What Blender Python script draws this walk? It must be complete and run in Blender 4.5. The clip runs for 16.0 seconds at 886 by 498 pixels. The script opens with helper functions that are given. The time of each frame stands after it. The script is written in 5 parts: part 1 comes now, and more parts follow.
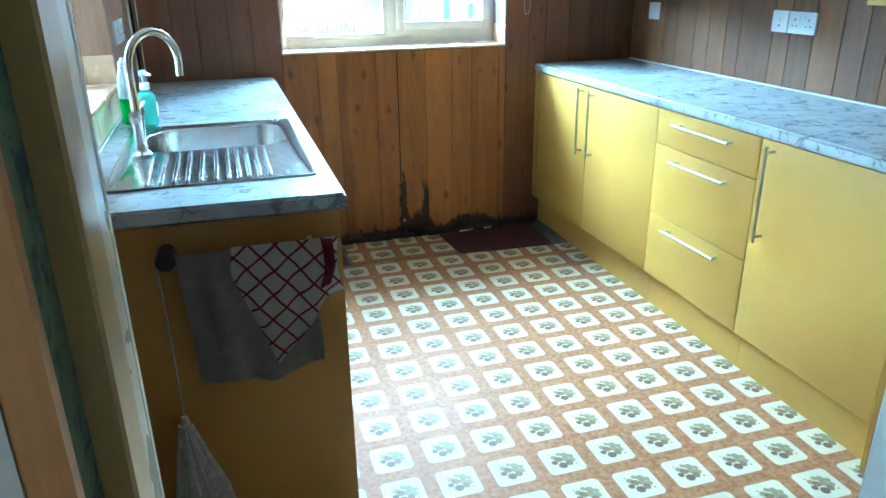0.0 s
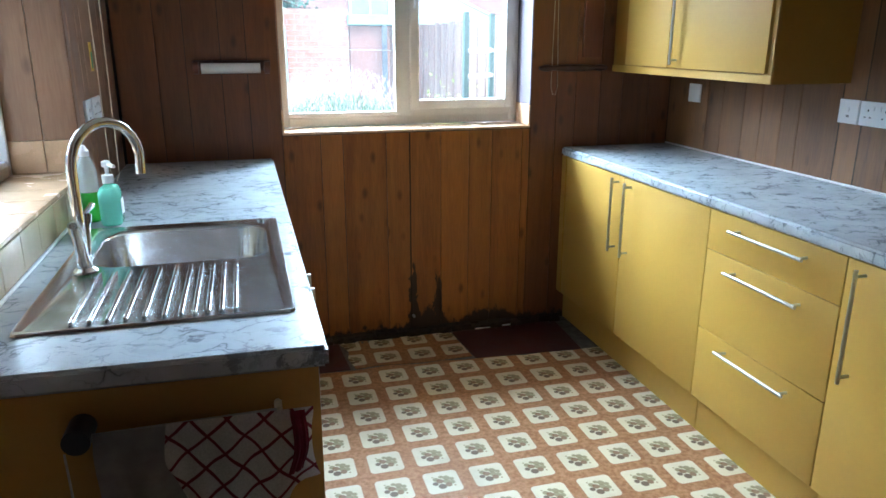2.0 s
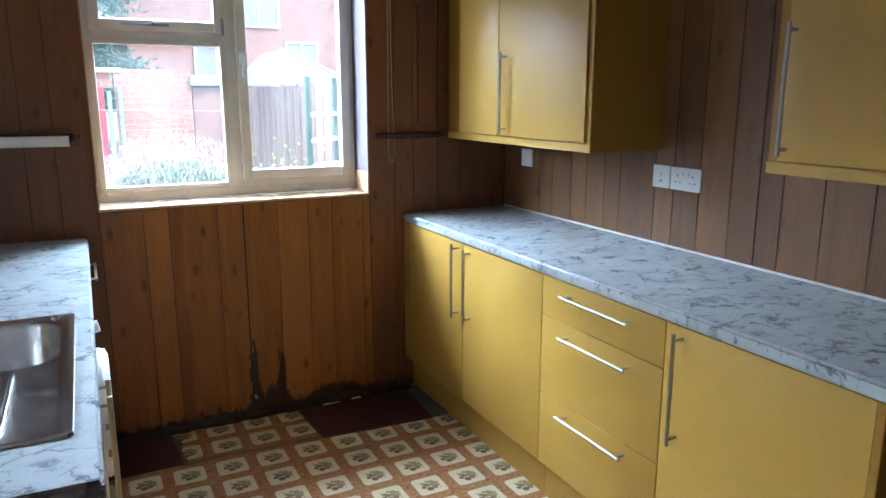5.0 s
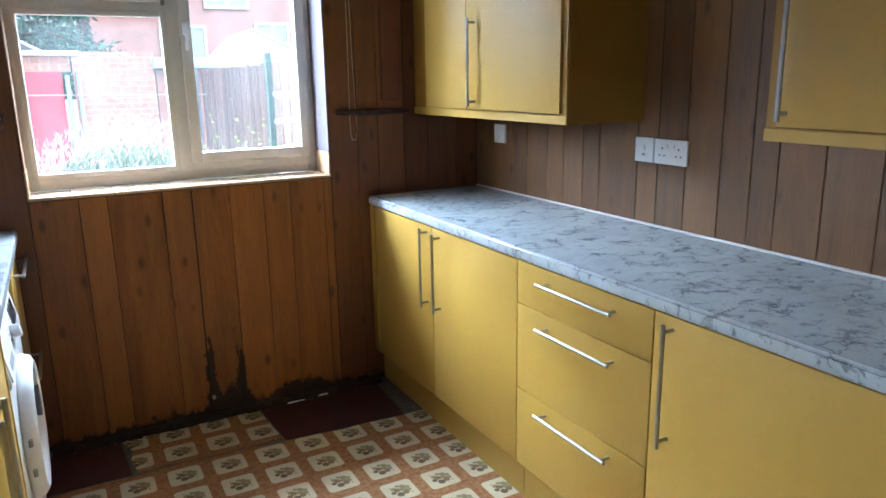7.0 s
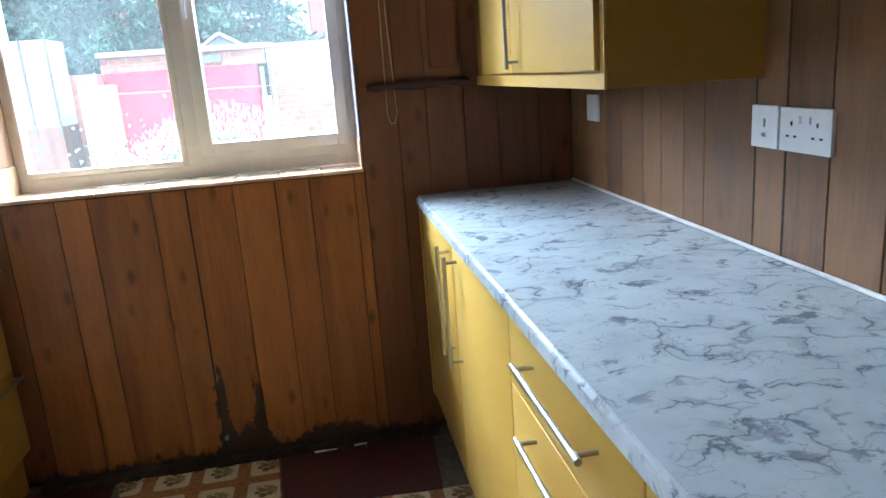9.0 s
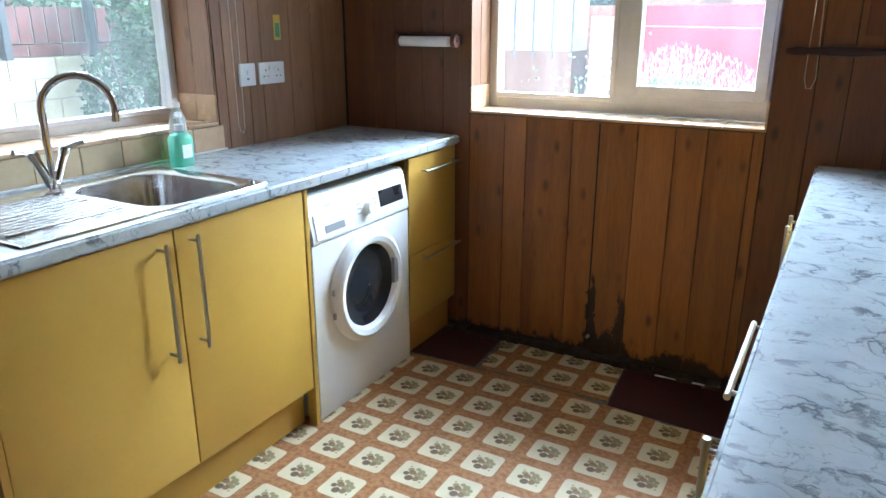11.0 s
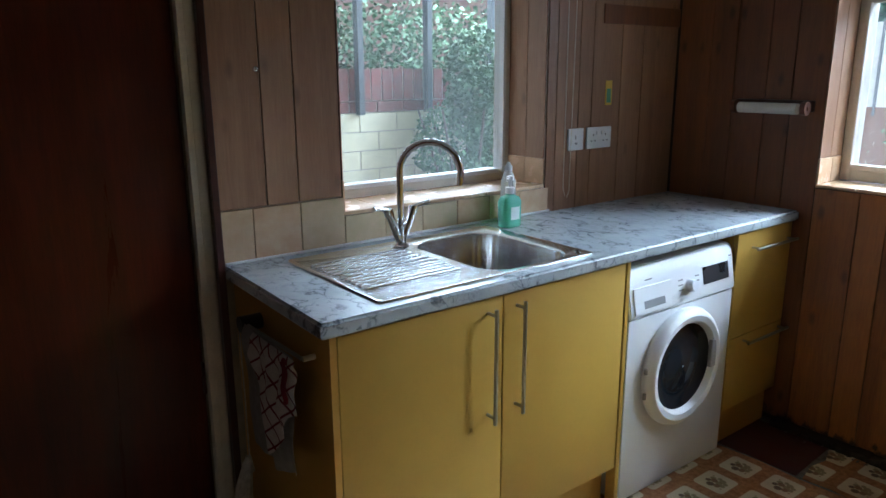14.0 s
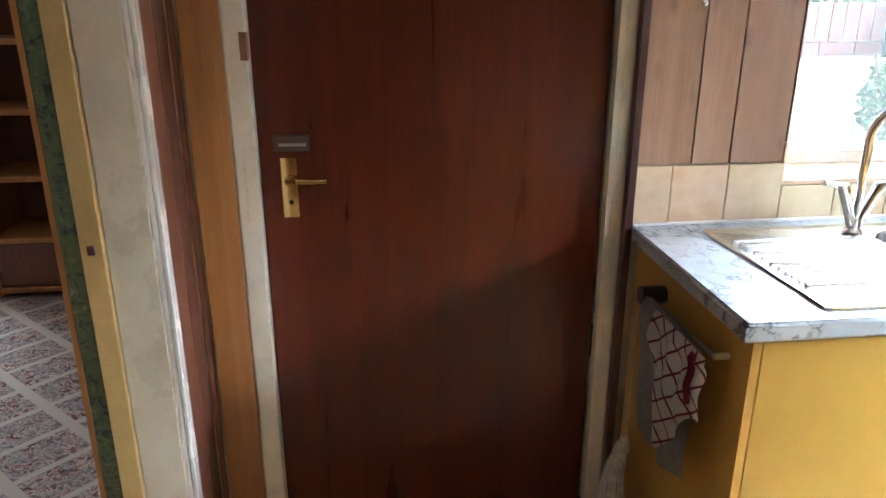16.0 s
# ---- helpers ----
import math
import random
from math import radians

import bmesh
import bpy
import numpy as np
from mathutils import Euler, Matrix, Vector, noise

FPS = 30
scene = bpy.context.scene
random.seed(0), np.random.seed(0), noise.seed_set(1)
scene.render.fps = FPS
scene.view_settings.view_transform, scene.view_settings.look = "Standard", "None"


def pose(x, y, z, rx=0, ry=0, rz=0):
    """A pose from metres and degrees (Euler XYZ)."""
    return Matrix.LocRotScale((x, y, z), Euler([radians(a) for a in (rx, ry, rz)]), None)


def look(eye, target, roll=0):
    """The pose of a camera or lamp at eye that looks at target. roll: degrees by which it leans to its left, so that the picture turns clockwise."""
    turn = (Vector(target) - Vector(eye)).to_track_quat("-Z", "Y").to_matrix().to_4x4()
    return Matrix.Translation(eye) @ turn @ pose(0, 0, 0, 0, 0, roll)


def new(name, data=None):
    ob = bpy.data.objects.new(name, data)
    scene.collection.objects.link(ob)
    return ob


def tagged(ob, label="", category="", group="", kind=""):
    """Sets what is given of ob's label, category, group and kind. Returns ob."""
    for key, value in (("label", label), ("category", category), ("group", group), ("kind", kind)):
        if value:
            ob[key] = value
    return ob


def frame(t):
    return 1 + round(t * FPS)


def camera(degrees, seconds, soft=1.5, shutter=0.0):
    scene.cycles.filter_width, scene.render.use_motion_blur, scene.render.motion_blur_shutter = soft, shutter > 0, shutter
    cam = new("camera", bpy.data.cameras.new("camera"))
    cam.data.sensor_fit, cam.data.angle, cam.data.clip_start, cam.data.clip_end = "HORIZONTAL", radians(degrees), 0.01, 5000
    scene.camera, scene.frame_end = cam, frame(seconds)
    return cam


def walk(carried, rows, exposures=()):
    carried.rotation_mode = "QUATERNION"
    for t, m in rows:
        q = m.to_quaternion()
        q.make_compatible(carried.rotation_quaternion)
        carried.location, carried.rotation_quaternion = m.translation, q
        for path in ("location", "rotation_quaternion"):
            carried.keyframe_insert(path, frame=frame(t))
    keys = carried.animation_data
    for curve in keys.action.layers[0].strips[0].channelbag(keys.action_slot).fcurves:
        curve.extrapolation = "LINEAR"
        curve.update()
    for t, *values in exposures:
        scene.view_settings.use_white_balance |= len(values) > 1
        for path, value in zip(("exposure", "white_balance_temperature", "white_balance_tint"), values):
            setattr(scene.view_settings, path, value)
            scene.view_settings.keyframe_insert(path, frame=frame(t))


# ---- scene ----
cam = camera(63.8, 16.0)
PATH = [
    (0, (0.372, 0.328, 1.382), (0.907, 2.114, 0.657), -0.8),
    (0.5, (0.414, 0.389, 1.373), (1.024, 2.16, 0.672), -0.9),
    (1, (0.456, 0.539, 1.4), (1.11, 2.308, 0.735), -0.8),
    (1.5, (0.459, 0.686, 1.42), (1.086, 2.484, 0.808), -0.2),
    (2, (0.502, 0.756, 1.42), (1.014, 2.605, 0.856), 0.1),
    (2.5, (0.553, 0.783, 1.447), (0.964, 2.678, 0.96), 0.5),
    (3, (0.564, 0.798, 1.466), (0.925, 2.726, 1.075), 0.4),
    (3.5, (0.551, 0.799, 1.498), (0.968, 2.724, 1.153), 0.1),
    (4, (0.572, 0.805, 1.495), (1.111, 2.701, 1.156), -0.0),
    (4.5, (0.616, 0.81, 1.478), (1.322, 2.643, 1.102), -0.1),
    (5, (0.632, 0.811, 1.472), (1.509, 2.559, 1.054), 0.0),
    (5.2, (0.613, 0.817, 1.463), (1.558, 2.528, 1.04), 0.1),
    (7.3, (0.875, 1.091, 1.413), (1.779, 2.811, 0.94), -1.7),
    (7.5, (0.951, 1.226, 1.399), (1.836, 2.956, 0.928), -2.8),
    (8, (1.174, 1.444, 1.395), (1.973, 3.216, 0.928), -5.0),
    (8.5, (1.447, 1.513, 1.369), (2.102, 3.344, 0.902), -5.1),
    (9, (1.708, 1.54, 1.333), (2.012, 3.455, 0.846), -4.2),
    (9.5, (1.928, 1.522, 1.33), (1.793, 3.444, 0.792), -2.8),
    (10, (2.067, 1.357, 1.368), (1.544, 3.19, 0.763), -1.4),
    (10.2, (2.077, 1.29, 1.364), (1.435, 3.078, 0.737), -1.1),
    (12.3, (2.113, 1.243, 1.46), (0.973, 2.812, 0.973), -0.4),
    (12.5, (2.112, 1.243, 1.471), (0.953, 2.814, 1.037), -0.6),
    (13, (2.115, 1.245, 1.485), (0.899, 2.787, 1.105), -0.7),
    (13.5, (2.096, 1.24, 1.475), (0.743, 2.653, 1.06), -0.7),
    (14, (1.95, 1.223, 1.449), (0.409, 2.403, 0.965), -0.3),
    (14.5, (1.772, 1.212, 1.443), (0.034, 2.04, 0.9), 0.1),
    (15, (1.711, 1.201, 1.459), (-0.126, 1.719, 0.863), 0.7),
    (15.5, (1.709, 1.225, 1.449), (-0.166, 1.529, 0.82), 0.6),
    (16, (1.704, 1.226, 1.451), (-0.176, 1.451, 0.805), 0.0),
]
# exposures, in stops
EXPO = [(0, 2.5, 4300, -14), (0.5, 2.2, 5000, -2), (1.0, 1.95, 5300, 4), (1.5, 1.65, 5400, 5), (3.5, 1.6, 5400, 8), (5, 1.5, 5500, 9), (7.5, 1.6, 5500, 9), (9, 1.75, 5500, 8), (12.5, 1.4, 5500, 8), (13.2, 1.0, 5500, 8), (14, 0.65, 5500, 9), (14.5, 0.5, 5500, 10), (15.2, 1.25, 5800, 13), (15.5, 1.9, 5900, 14), (16, 2.75, 5900, 12)]
walk(cam, [(t, look(eye, target, roll)) for t, eye, target, roll in PATH], EXPO)

# ---------- world and light ----------
world = bpy.data.worlds.new("world")
scene.world = world
world.use_nodes = True
wn = world.node_tree
sky = wn.nodes.new("ShaderNodeTexSky")
sky.sky_type = "NISHITA"
sky.sun_disc = False
sky.sun_elevation = radians(50)
sky.sun_rotation = radians(153)
sky.air_density = 1.0
sky.dust_density = 4.0
wn.links.new(sky.outputs[0], wn.nodes["Background"].inputs[0])
wn.nodes["Background"].inputs[1].default_value = 0.12

sun = new("sun", bpy.data.lights.new("sun", "SUN"))
sun.data.energy = 1.5
sun.data.angle = radians(30)
sun.data.color = (1.0, 0.97, 0.93)
sun.matrix_world = look((2.4, -4.7, 6.3), (0, 0, 0))


def fill_light(name, m, w, h, watts):
    """An added area lamp, out of view, that stands in for sky light."""
    ob = new(name, bpy.data.lights.new(name, "AREA"))
    ob.data.shape, ob.data.size, ob.data.size_y, ob.data.energy = "RECTANGLE", w, h, watts
    ob.data.color = (0.80, 0.91, 1.0)
    ob.matrix_world = m
    return ob


# Both stand outdoors above the view and add to the sky's own light.
fill_light("sky_fill_back", look((0.9, 7.2, 3.8), (1.24, 2.6, 1.3)), 7.0, 2.3, 800)
fill_light("sky_fill_side", look((-3.4, 4.0, 3.0), (0.6, 2.75, 1.2)), 5.0, 1.4, 700)
# Unseen lamp added to brighten the next room.
fill_light("room_fill", look((-3.95, -2.25, 1.5), (0, -1.6, 0.4)), 1.4, 1.2, 20)


# ---------- material helpers ----------
class Nodes:
    def __init__(self, name):
        self.mat = bpy.data.materials.new(name)
        self.mat.use_nodes = True
        self.t = self.mat.node_tree
        self.bsdf = self.t.nodes["Principled BSDF"]

    def node(self, kind, **props):
        n = self.t.nodes.new("ShaderNode" + kind)
        for k, v in props.items():
            setattr(n, k, v)
        return n

    def link(self, a, b):
        self.t.links.new(a, b)

    def put(self, socket, v):
        if isinstance(v, bpy.types.NodeSocket):
            self.link(v, socket)
        elif isinstance(v, (tuple, list)) and len(v) == 3 and socket.type == "RGBA":
            socket.default_value = (*v, 1)
        else:
            socket.default_value = v

    def m(self, op, a, b=0.0, c=0.0):
        n = self.node("Math", operation=op)
        for s, v in zip(n.inputs, (a, b, c)):
            self.put(s, v)
        return n.outputs[0]

    def mix(self, f, a, b, mode="MIX"):
        n = self.node("Mix", data_type="RGBA", blend_type=mode)
        self.put(n.inputs[0], f)
        self.put(n.inputs[6], a)
        self.put(n.inputs[7], b)
        return n.outputs[2]

    def coords(self, scale=(1, 1, 1), kind="Object"):
        tc = self.node("TexCoord")
        mp = self.node("Mapping")
        mp.inputs["Scale"].default_value = scale
        self.link(tc.outputs[kind], mp.inputs[0])
        return mp.outputs[0]

    def place(self, scale=(1, 1, 1), shift=None):
        """World position, scaled."""
        g = self.node("NewGeometry")
        mp = self.node("Mapping")
        mp.inputs["Scale"].default_value = scale
        self.link(g.outputs["Position"], mp.inputs[0])
        if shift is not None:
            self.link(shift, mp.inputs[1])
        return mp.outputs[0]

    def noise(self, vec, scale, detail=4.0, rough=0.55, dist=0.0):
        n = self.node("TexNoise")
        self.link(vec, n.inputs["Vector"])
        n.inputs["Scale"].default_value = scale
        n.inputs["Detail"].default_value = detail
        n.inputs["Roughness"].default_value = rough
        n.inputs["Distortion"].default_value = dist
        return n.outputs[0]

    def ramp(self, f, stops):
        n = self.node("ValToRGB")
        self.link(f, n.inputs[0])
        e = n.color_ramp.elements
        while len(e) < len(stops):
            e.new(0.5)
        for el, (p, c) in zip(e, stops):
            el.position = p
            el.color = (*c, 1) if len(c) == 3 else c
        return n.outputs[0]

    def rng(self, f, a, b, c, d):
        n = self.node("MapRange")
        for s, v in zip(n.inputs, (f, a, b, c, d)):
            self.put(s, v)
        return n.outputs[0]

    def bump(self, h, strength=0.2, dist=0.002):
        n = self.node("Bump")
        n.inputs["Strength"].default_value = strength
        n.inputs["Distance"].default_value = dist
        self.link(h, n.inputs["Height"])
        self.link(n.outputs[0], self.bsdf.inputs["Normal"])

    def done(self, color, rough=0.5, metal=0.0, **more):
        self.put(self.bsdf.inputs["Base Color"], color)
        self.put(self.bsdf.inputs["Roughness"], rough)
        self.put(self.bsdf.inputs["Metallic"], metal)
        for k, v in more.items():
            self.put(self.bsdf.inputs[k.replace("_", " ")], v)
        return self.mat


def plain(name, color, rough=0.5, metal=0.0, vary=0.12, scale=12.0, bump=0.1, **more):
    """Painted or moulded surface with slight mottling and wear."""
    n = Nodes(name)
    p = n.place()
    big = n.noise(p, scale, 3)
    small = n.noise(p, scale * 14, 3)
    f = n.m("ADD", n.m("MULTIPLY", big, 0.7), n.m("MULTIPLY", small, 0.3))
    lo = tuple(c * (1 - vary) for c in color)
    hi = tuple(min(1, c * (1 + vary)) for c in color)
    col = n.mix(n.rng(f, 0.35, 0.65, 0, 1), lo, hi)
    if bump:
        n.bump(small, bump, 0.001)
    return n.done(col, n.rng(big, 0.3, 0.7, max(0.02, rough - 0.06), rough + 0.06), metal, **more)


def wood(name, dark, light, rough=0.38, axis="z", knots=0.5, random_tone=0.35, grain=1.0, stain=False):
    n = Nodes(name)
    info = n.node("ObjectInfo")
    shift = n.node("CombineXYZ")
    for i in range(3):
        n.link(n.m("MULTIPLY", info.outputs["Random"], 17.0 + 5 * i), shift.inputs[i])
    s = {"z": (9, 9, 0.7), "x": (0.7, 9, 9), "y": (9, 0.7, 9)}[axis]
    p = n.place(s, shift.outputs[0])
    k = {"z": (9, 9, 4.2), "x": (4.2, 9, 9), "y": (9, 4.2, 9)}[axis]
    pk = n.place(k, shift.outputs[0])
    fine = n.place(tuple(v * 9 for v in s), shift.outputs[0])
    a = n.noise(p, 1.3, 5, 0.6, 0.8)
    b = n.noise(fine, 2.0 * grain, 3, 0.6)
    f = n.m("ADD", n.m("MULTIPLY", a, 0.65), n.m("MULTIPLY", b, 0.35))
    f = n.m("ADD", f, n.m("MULTIPLY", n.m("SUBTRACT", info.outputs["Random"], 0.5), random_tone))
    col = n.mix(n.rng(f, 0.28, 0.72, 0, 1), dark, light)
    if knots:
        v = n.node("TexVoronoi")
        n.link(pk, v.inputs["Vector"])
        v.inputs["Scale"].default_value = 1.3
        kn = n.rng(v.outputs["Distance"], 0.07, 0.20, knots * 0.75, 0.0)
        col = n.mix(kn, col, tuple(c * 0.35 for c in dark))
    if stain:
        # rot and mould that has crept up from the floor, with two tall tongues
        w = n.place()
        q = n.node("SeparateXYZ")
        n.link(w, q.inputs[0])
        edge = n.noise(n.place((24, 24, 13)), 1.0, 5, 0.62)
        low = n.m("ADD", 0.038, n.m("MULTIPLY", n.m("SUBTRACT", edge, 0.5), 0.20))
        for cx, h, w0 in ((1.252, 0.27, 0.028), (1.385, 0.19, 0.024), (1.32, 0.07, 0.12), (1.64, 0.05, 0.16)):
            d = n.m("DIVIDE", n.m("ABSOLUTE", n.m("ADD", n.m("SUBTRACT", q.outputs[0], cx), n.m("MULTIPLY", n.m("SUBTRACT", edge, 0.5), 0.09))), w0)
            low = n.m("ADD", low, n.m("MULTIPLY", n.m("MAXIMUM", n.m("SUBTRACT", 1.0, n.m("POWER", d, 3.0)), 0.0), h))
        col = n.mix(n.rng(n.m("SUBTRACT", low, q.outputs[2]), -0.008, 0.015, 0, 0.93), col, (0.022, 0.014, 0.01))
    n.bump(b, 0.15, 0.0008)
    return n.done(col, n.rng(a, 0.3, 0.7, rough - 0.06, rough + 0.1), Coat_Weight=0.06, Coat_Roughness=0.3)


# ---------- materials ----------
M = {}
# One panelling, two tones: shade beside and above the window darkens this colour.
M["panel"] = wood("shaded_wood_grain_panelling", (0.090, 0.031, 0.010), (0.225, 0.081, 0.025), 0.45, knots=0.95, random_tone=0.28, stain=True)
# The same boards below the window, in the brighter tone without that shade.
M["panel_low"] = wood("unshaded_orange_panelling", (0.195, 0.067, 0.014), (0.46, 0.174, 0.036), 0.48, knots=0.95, random_tone=0.20, stain=True)
M["panel_side"] = wood("pale_wood_grain_panelling", (0.20, 0.094, 0.046), (0.36, 0.20, 0.110), 0.42, knots=0.6, random_tone=0.15)
M["panel_right"] = wood("honey_wood_grain_panelling", (0.085, 0.036, 0.011), (0.215, 0.098, 0.031), 0.55, knots=0.9, random_tone=0.26)
M["door_wood"] = wood("dark_red_mahogany", (0.040, 0.0055, 0.0013), (0.110, 0.016, 0.0035), 0.32, knots=0.0, random_tone=0)
M["door_wood"].node_tree.nodes["Principled BSDF"].inputs["Specular IOR Level"].default_value = 0.3
M["orange_wood"] = wood("orange_varnished_timber", (0.22, 0.083, 0.018), (0.42, 0.18, 0.045), 0.4)
M["red_board"] = wood("red_brown_varnished_board", (0.10, 0.028, 0.012), (0.21, 0.06, 0.024), 0.45, knots=0)
M["brown_wood"] = wood("brown_timber", (0.11, 0.036, 0.018), (0.22, 0.078, 0.038), 0.45)
M["dark_wood"] = wood("dark_turned_wood", (0.03, 0.008, 0.006), (0.09, 0.025, 0.018), 0.35, axis="x", knots=0)
M["yellow"] = plain("mustard_yellow_paint", (0.465, 0.28, 0.046), 0.42, vary=0.04, scale=5, bump=0.04)
M["yellow_dark"] = plain("mustard_yellow_panel", (0.42, 0.22, 0.035), 0.48, vary=0.06, scale=5)
# More orange than the doors, and darkened: the sides' shade is in this colour.
M["yellow_shaded"] = plain("shaded_orange_mustard_side", (0.30, 0.150, 0.012), 0.5, vary=0.06, scale=5)
M["steel"] = plain("brushed_steel", (0.42, 0.41, 0.39), 0.34, 1.0, vary=0.03, scale=30, bump=0)
M["chrome"] = plain("chrome", (0.78, 0.79, 0.8), 0.08, 1.0, vary=0.03, scale=8, bump=0)
M["sink"] = plain("stainless_sink_steel", (0.72, 0.72, 0.71), 0.2, 1.0, vary=0.04, scale=25, bump=0.004)
M["brass"] = plain("polished_brass", (0.72, 0.52, 0.2), 0.18, 1.0, vary=0.1, scale=20, bump=0)
M["white_plastic"] = plain("white_plastic", (0.74, 0.75, 0.77), 0.35, vary=0.03, bump=0)
M["appliance"] = plain("white_appliance_enamel", (0.78, 0.79, 0.80), 0.34, vary=0.01, scale=3, bump=0)
M["black_plastic"] = plain("black_plastic", (0.02, 0.02, 0.022), 0.3, vary=0.1, bump=0)
M["grey_plastic"] = plain("grey_plastic", (0.25, 0.25, 0.26), 0.4, bump=0)
M["upvc"] = plain("aged_white_window_frame", (0.66, 0.63, 0.57), 0.4, vary=0.07, scale=9)
M["cream"] = plain("worn_cream_paint", (0.62, 0.56, 0.44), 0.5, vary=0.12, scale=8, bump=0.2)
M["white_gloss"] = plain("white_gloss_paint", (0.78, 0.76, 0.71), 0.25, vary=0.08, scale=10)
M["beige"] = plain("beige_gloss_paint", (0.60, 0.53, 0.40), 0.3, vary=0.08, scale=9, bump=0.2)
M["ochre"] = plain("ochre_varnish", (0.52, 0.35, 0.13), 0.35, vary=0.12, scale=9)
M["lilac"] = plain("pale_lilac_paint", (0.19, 0.165, 0.195), 0.6, vary=0.06)
M["ceiling"] = plain("ceiling_paint", (0.70, 0.67, 0.6), 0.8)
M["plaster"] = plain("plain_plaster", (0.5, 0.42, 0.33), 0.8)
M["mastic"] = plain("white_sealant", (0.7, 0.7, 0.7), 0.4, bump=0)
M["dark"] = plain("dark_gap", (0.02, 0.015, 0.012), 0.8)
M["grime"] = plain("black_mould_and_dirt", (0.035, 0.025, 0.018), 0.9, vary=0.7, scale=30, bump=0.6)
M["red_lino"] = plain("dark_red_floor_tile", (0.05, 0.006, 0.007), 0.6, vary=0.25, scale=14)
M["rubber"] = plain("grey_concrete_edge", (0.13, 0.12, 0.11), 0.9, vary=0.4, scale=30, bump=0.5)
M["paper"] = plain("white_paper", (0.75, 0.74, 0.72), 0.9, vary=0.04)
M["rope"] = plain("off_white_cotton_strings", (0.42, 0.38, 0.33), 0.95, vary=0.25, scale=60, bump=0.6)
M["grey_cloth"] = plain("grey_cotton_cloth", (0.30, 0.28, 0.26), 0.95, vary=0.15, scale=40, bump=0.6)
M["bead"] = plain("cream_bead_chain", (0.72, 0.66, 0.52), 0.4, bump=0)


def tile_material():
    n = Nodes("glazed_beige_tile")
    info = n.node("ObjectInfo")
    p = n.place((1, 1, 1))
    a = n.noise(p, 18, 4)
    base = n.mix(info.outputs["Random"], (0.52, 0.33, 0.2), (0.50, 0.42, 0.26))
    col = n.mix(n.rng(a, 0.35, 0.7, 0, 0.6), base, (0.62, 0.47, 0.32))
    return n.done(col, 0.16)


M["tile"] = tile_material()
M["sill_tile"] = plain("peach_glazed_sill_tile", (0.66, 0.45, 0.28), 0.25, vary=0.1, scale=14, bump=0)


def marble_material():
    n = Nodes("grey_marble_laminate")
    p = n.place((1, 1, 1))
    pw = n.node("VectorMath", operation="ADD")
    n.link(p, pw.inputs[0])
    warp = n.node("TexNoise")
    n.link(p, warp.inputs["Vector"])
    warp.inputs["Scale"].default_value = 11
    warp.inputs["Detail"].default_value = 5
    sc = n.node("VectorMath", operation="SCALE")
    n.link(warp.outputs["Color"], sc.inputs[0])
    sc.inputs["Scale"].default_value = 0.14
    n.link(sc.outputs[0], pw.inputs[1])
    turn = n.node("Mapping")
    n.link(pw.outputs[0], turn.inputs[0])
    turn.inputs["Rotation"].default_value = (0, 0, radians(38))
    turn.inputs["Scale"].default_value = (0.75, 1.25, 1.0)
    q = turn.outputs[0]
    cloud = n.noise(p, 6, 5, 0.6)
    patch = n.noise(p, 5.5, 3)
    # thin broken branching veins along the edges of warped cells, and dark flecks where they meet
    def cells(scale, lo, hi):
        v = n.node("TexVoronoi", feature="DISTANCE_TO_EDGE")
        n.link(q, v.inputs["Vector"])
        v.inputs["Scale"].default_value = scale
        return n.rng(v.outputs["Distance"], lo, hi, 1, 0)
    gate = n.noise(q, 9, 4, 0.6)
    vein = n.m("MULTIPLY", cells(11.5, 0.004, 0.036), n.rng(gate, 0.48, 0.58, 0, 1))
    hair = n.m("MULTIPLY", cells(25, 0.006, 0.042), n.rng(n.noise(p, 14, 3), 0.5, 0.6, 0, 1))
    b = n.noise(q, 19, 5, 0.62)
    blot = n.m("MULTIPLY", n.rng(b, 0.565, 0.625, 0, 1), n.rng(patch, 0.40, 0.56, 0.1, 1))
    soft = n.m("MULTIPLY", cells(11.5, 0.0, 0.20), n.rng(gate, 0.46, 0.62, 0, 1))
    col = n.mix(n.rng(cloud, 0.3, 0.7, 0, 1), (0.40, 0.44, 0.46), (0.52, 0.56, 0.58))
    col = n.mix(n.m("MULTIPLY", soft, 0.35), col, (0.22, 0.25, 0.27))
    col = n.mix(n.m("MULTIPLY", hair, 0.42), col, (0.17, 0.195, 0.21))
    col = n.mix(n.m("MULTIPLY", vein, 0.82), col, (0.12, 0.14, 0.155))
    col = n.mix(n.m("MULTIPLY", blot, 0.8), col, (0.12, 0.135, 0.15))
    return n.done(col, 0.26)


M["marble"] = marble_material()

PITCH, TX, TY = 0.1635, 1.380, 3.561


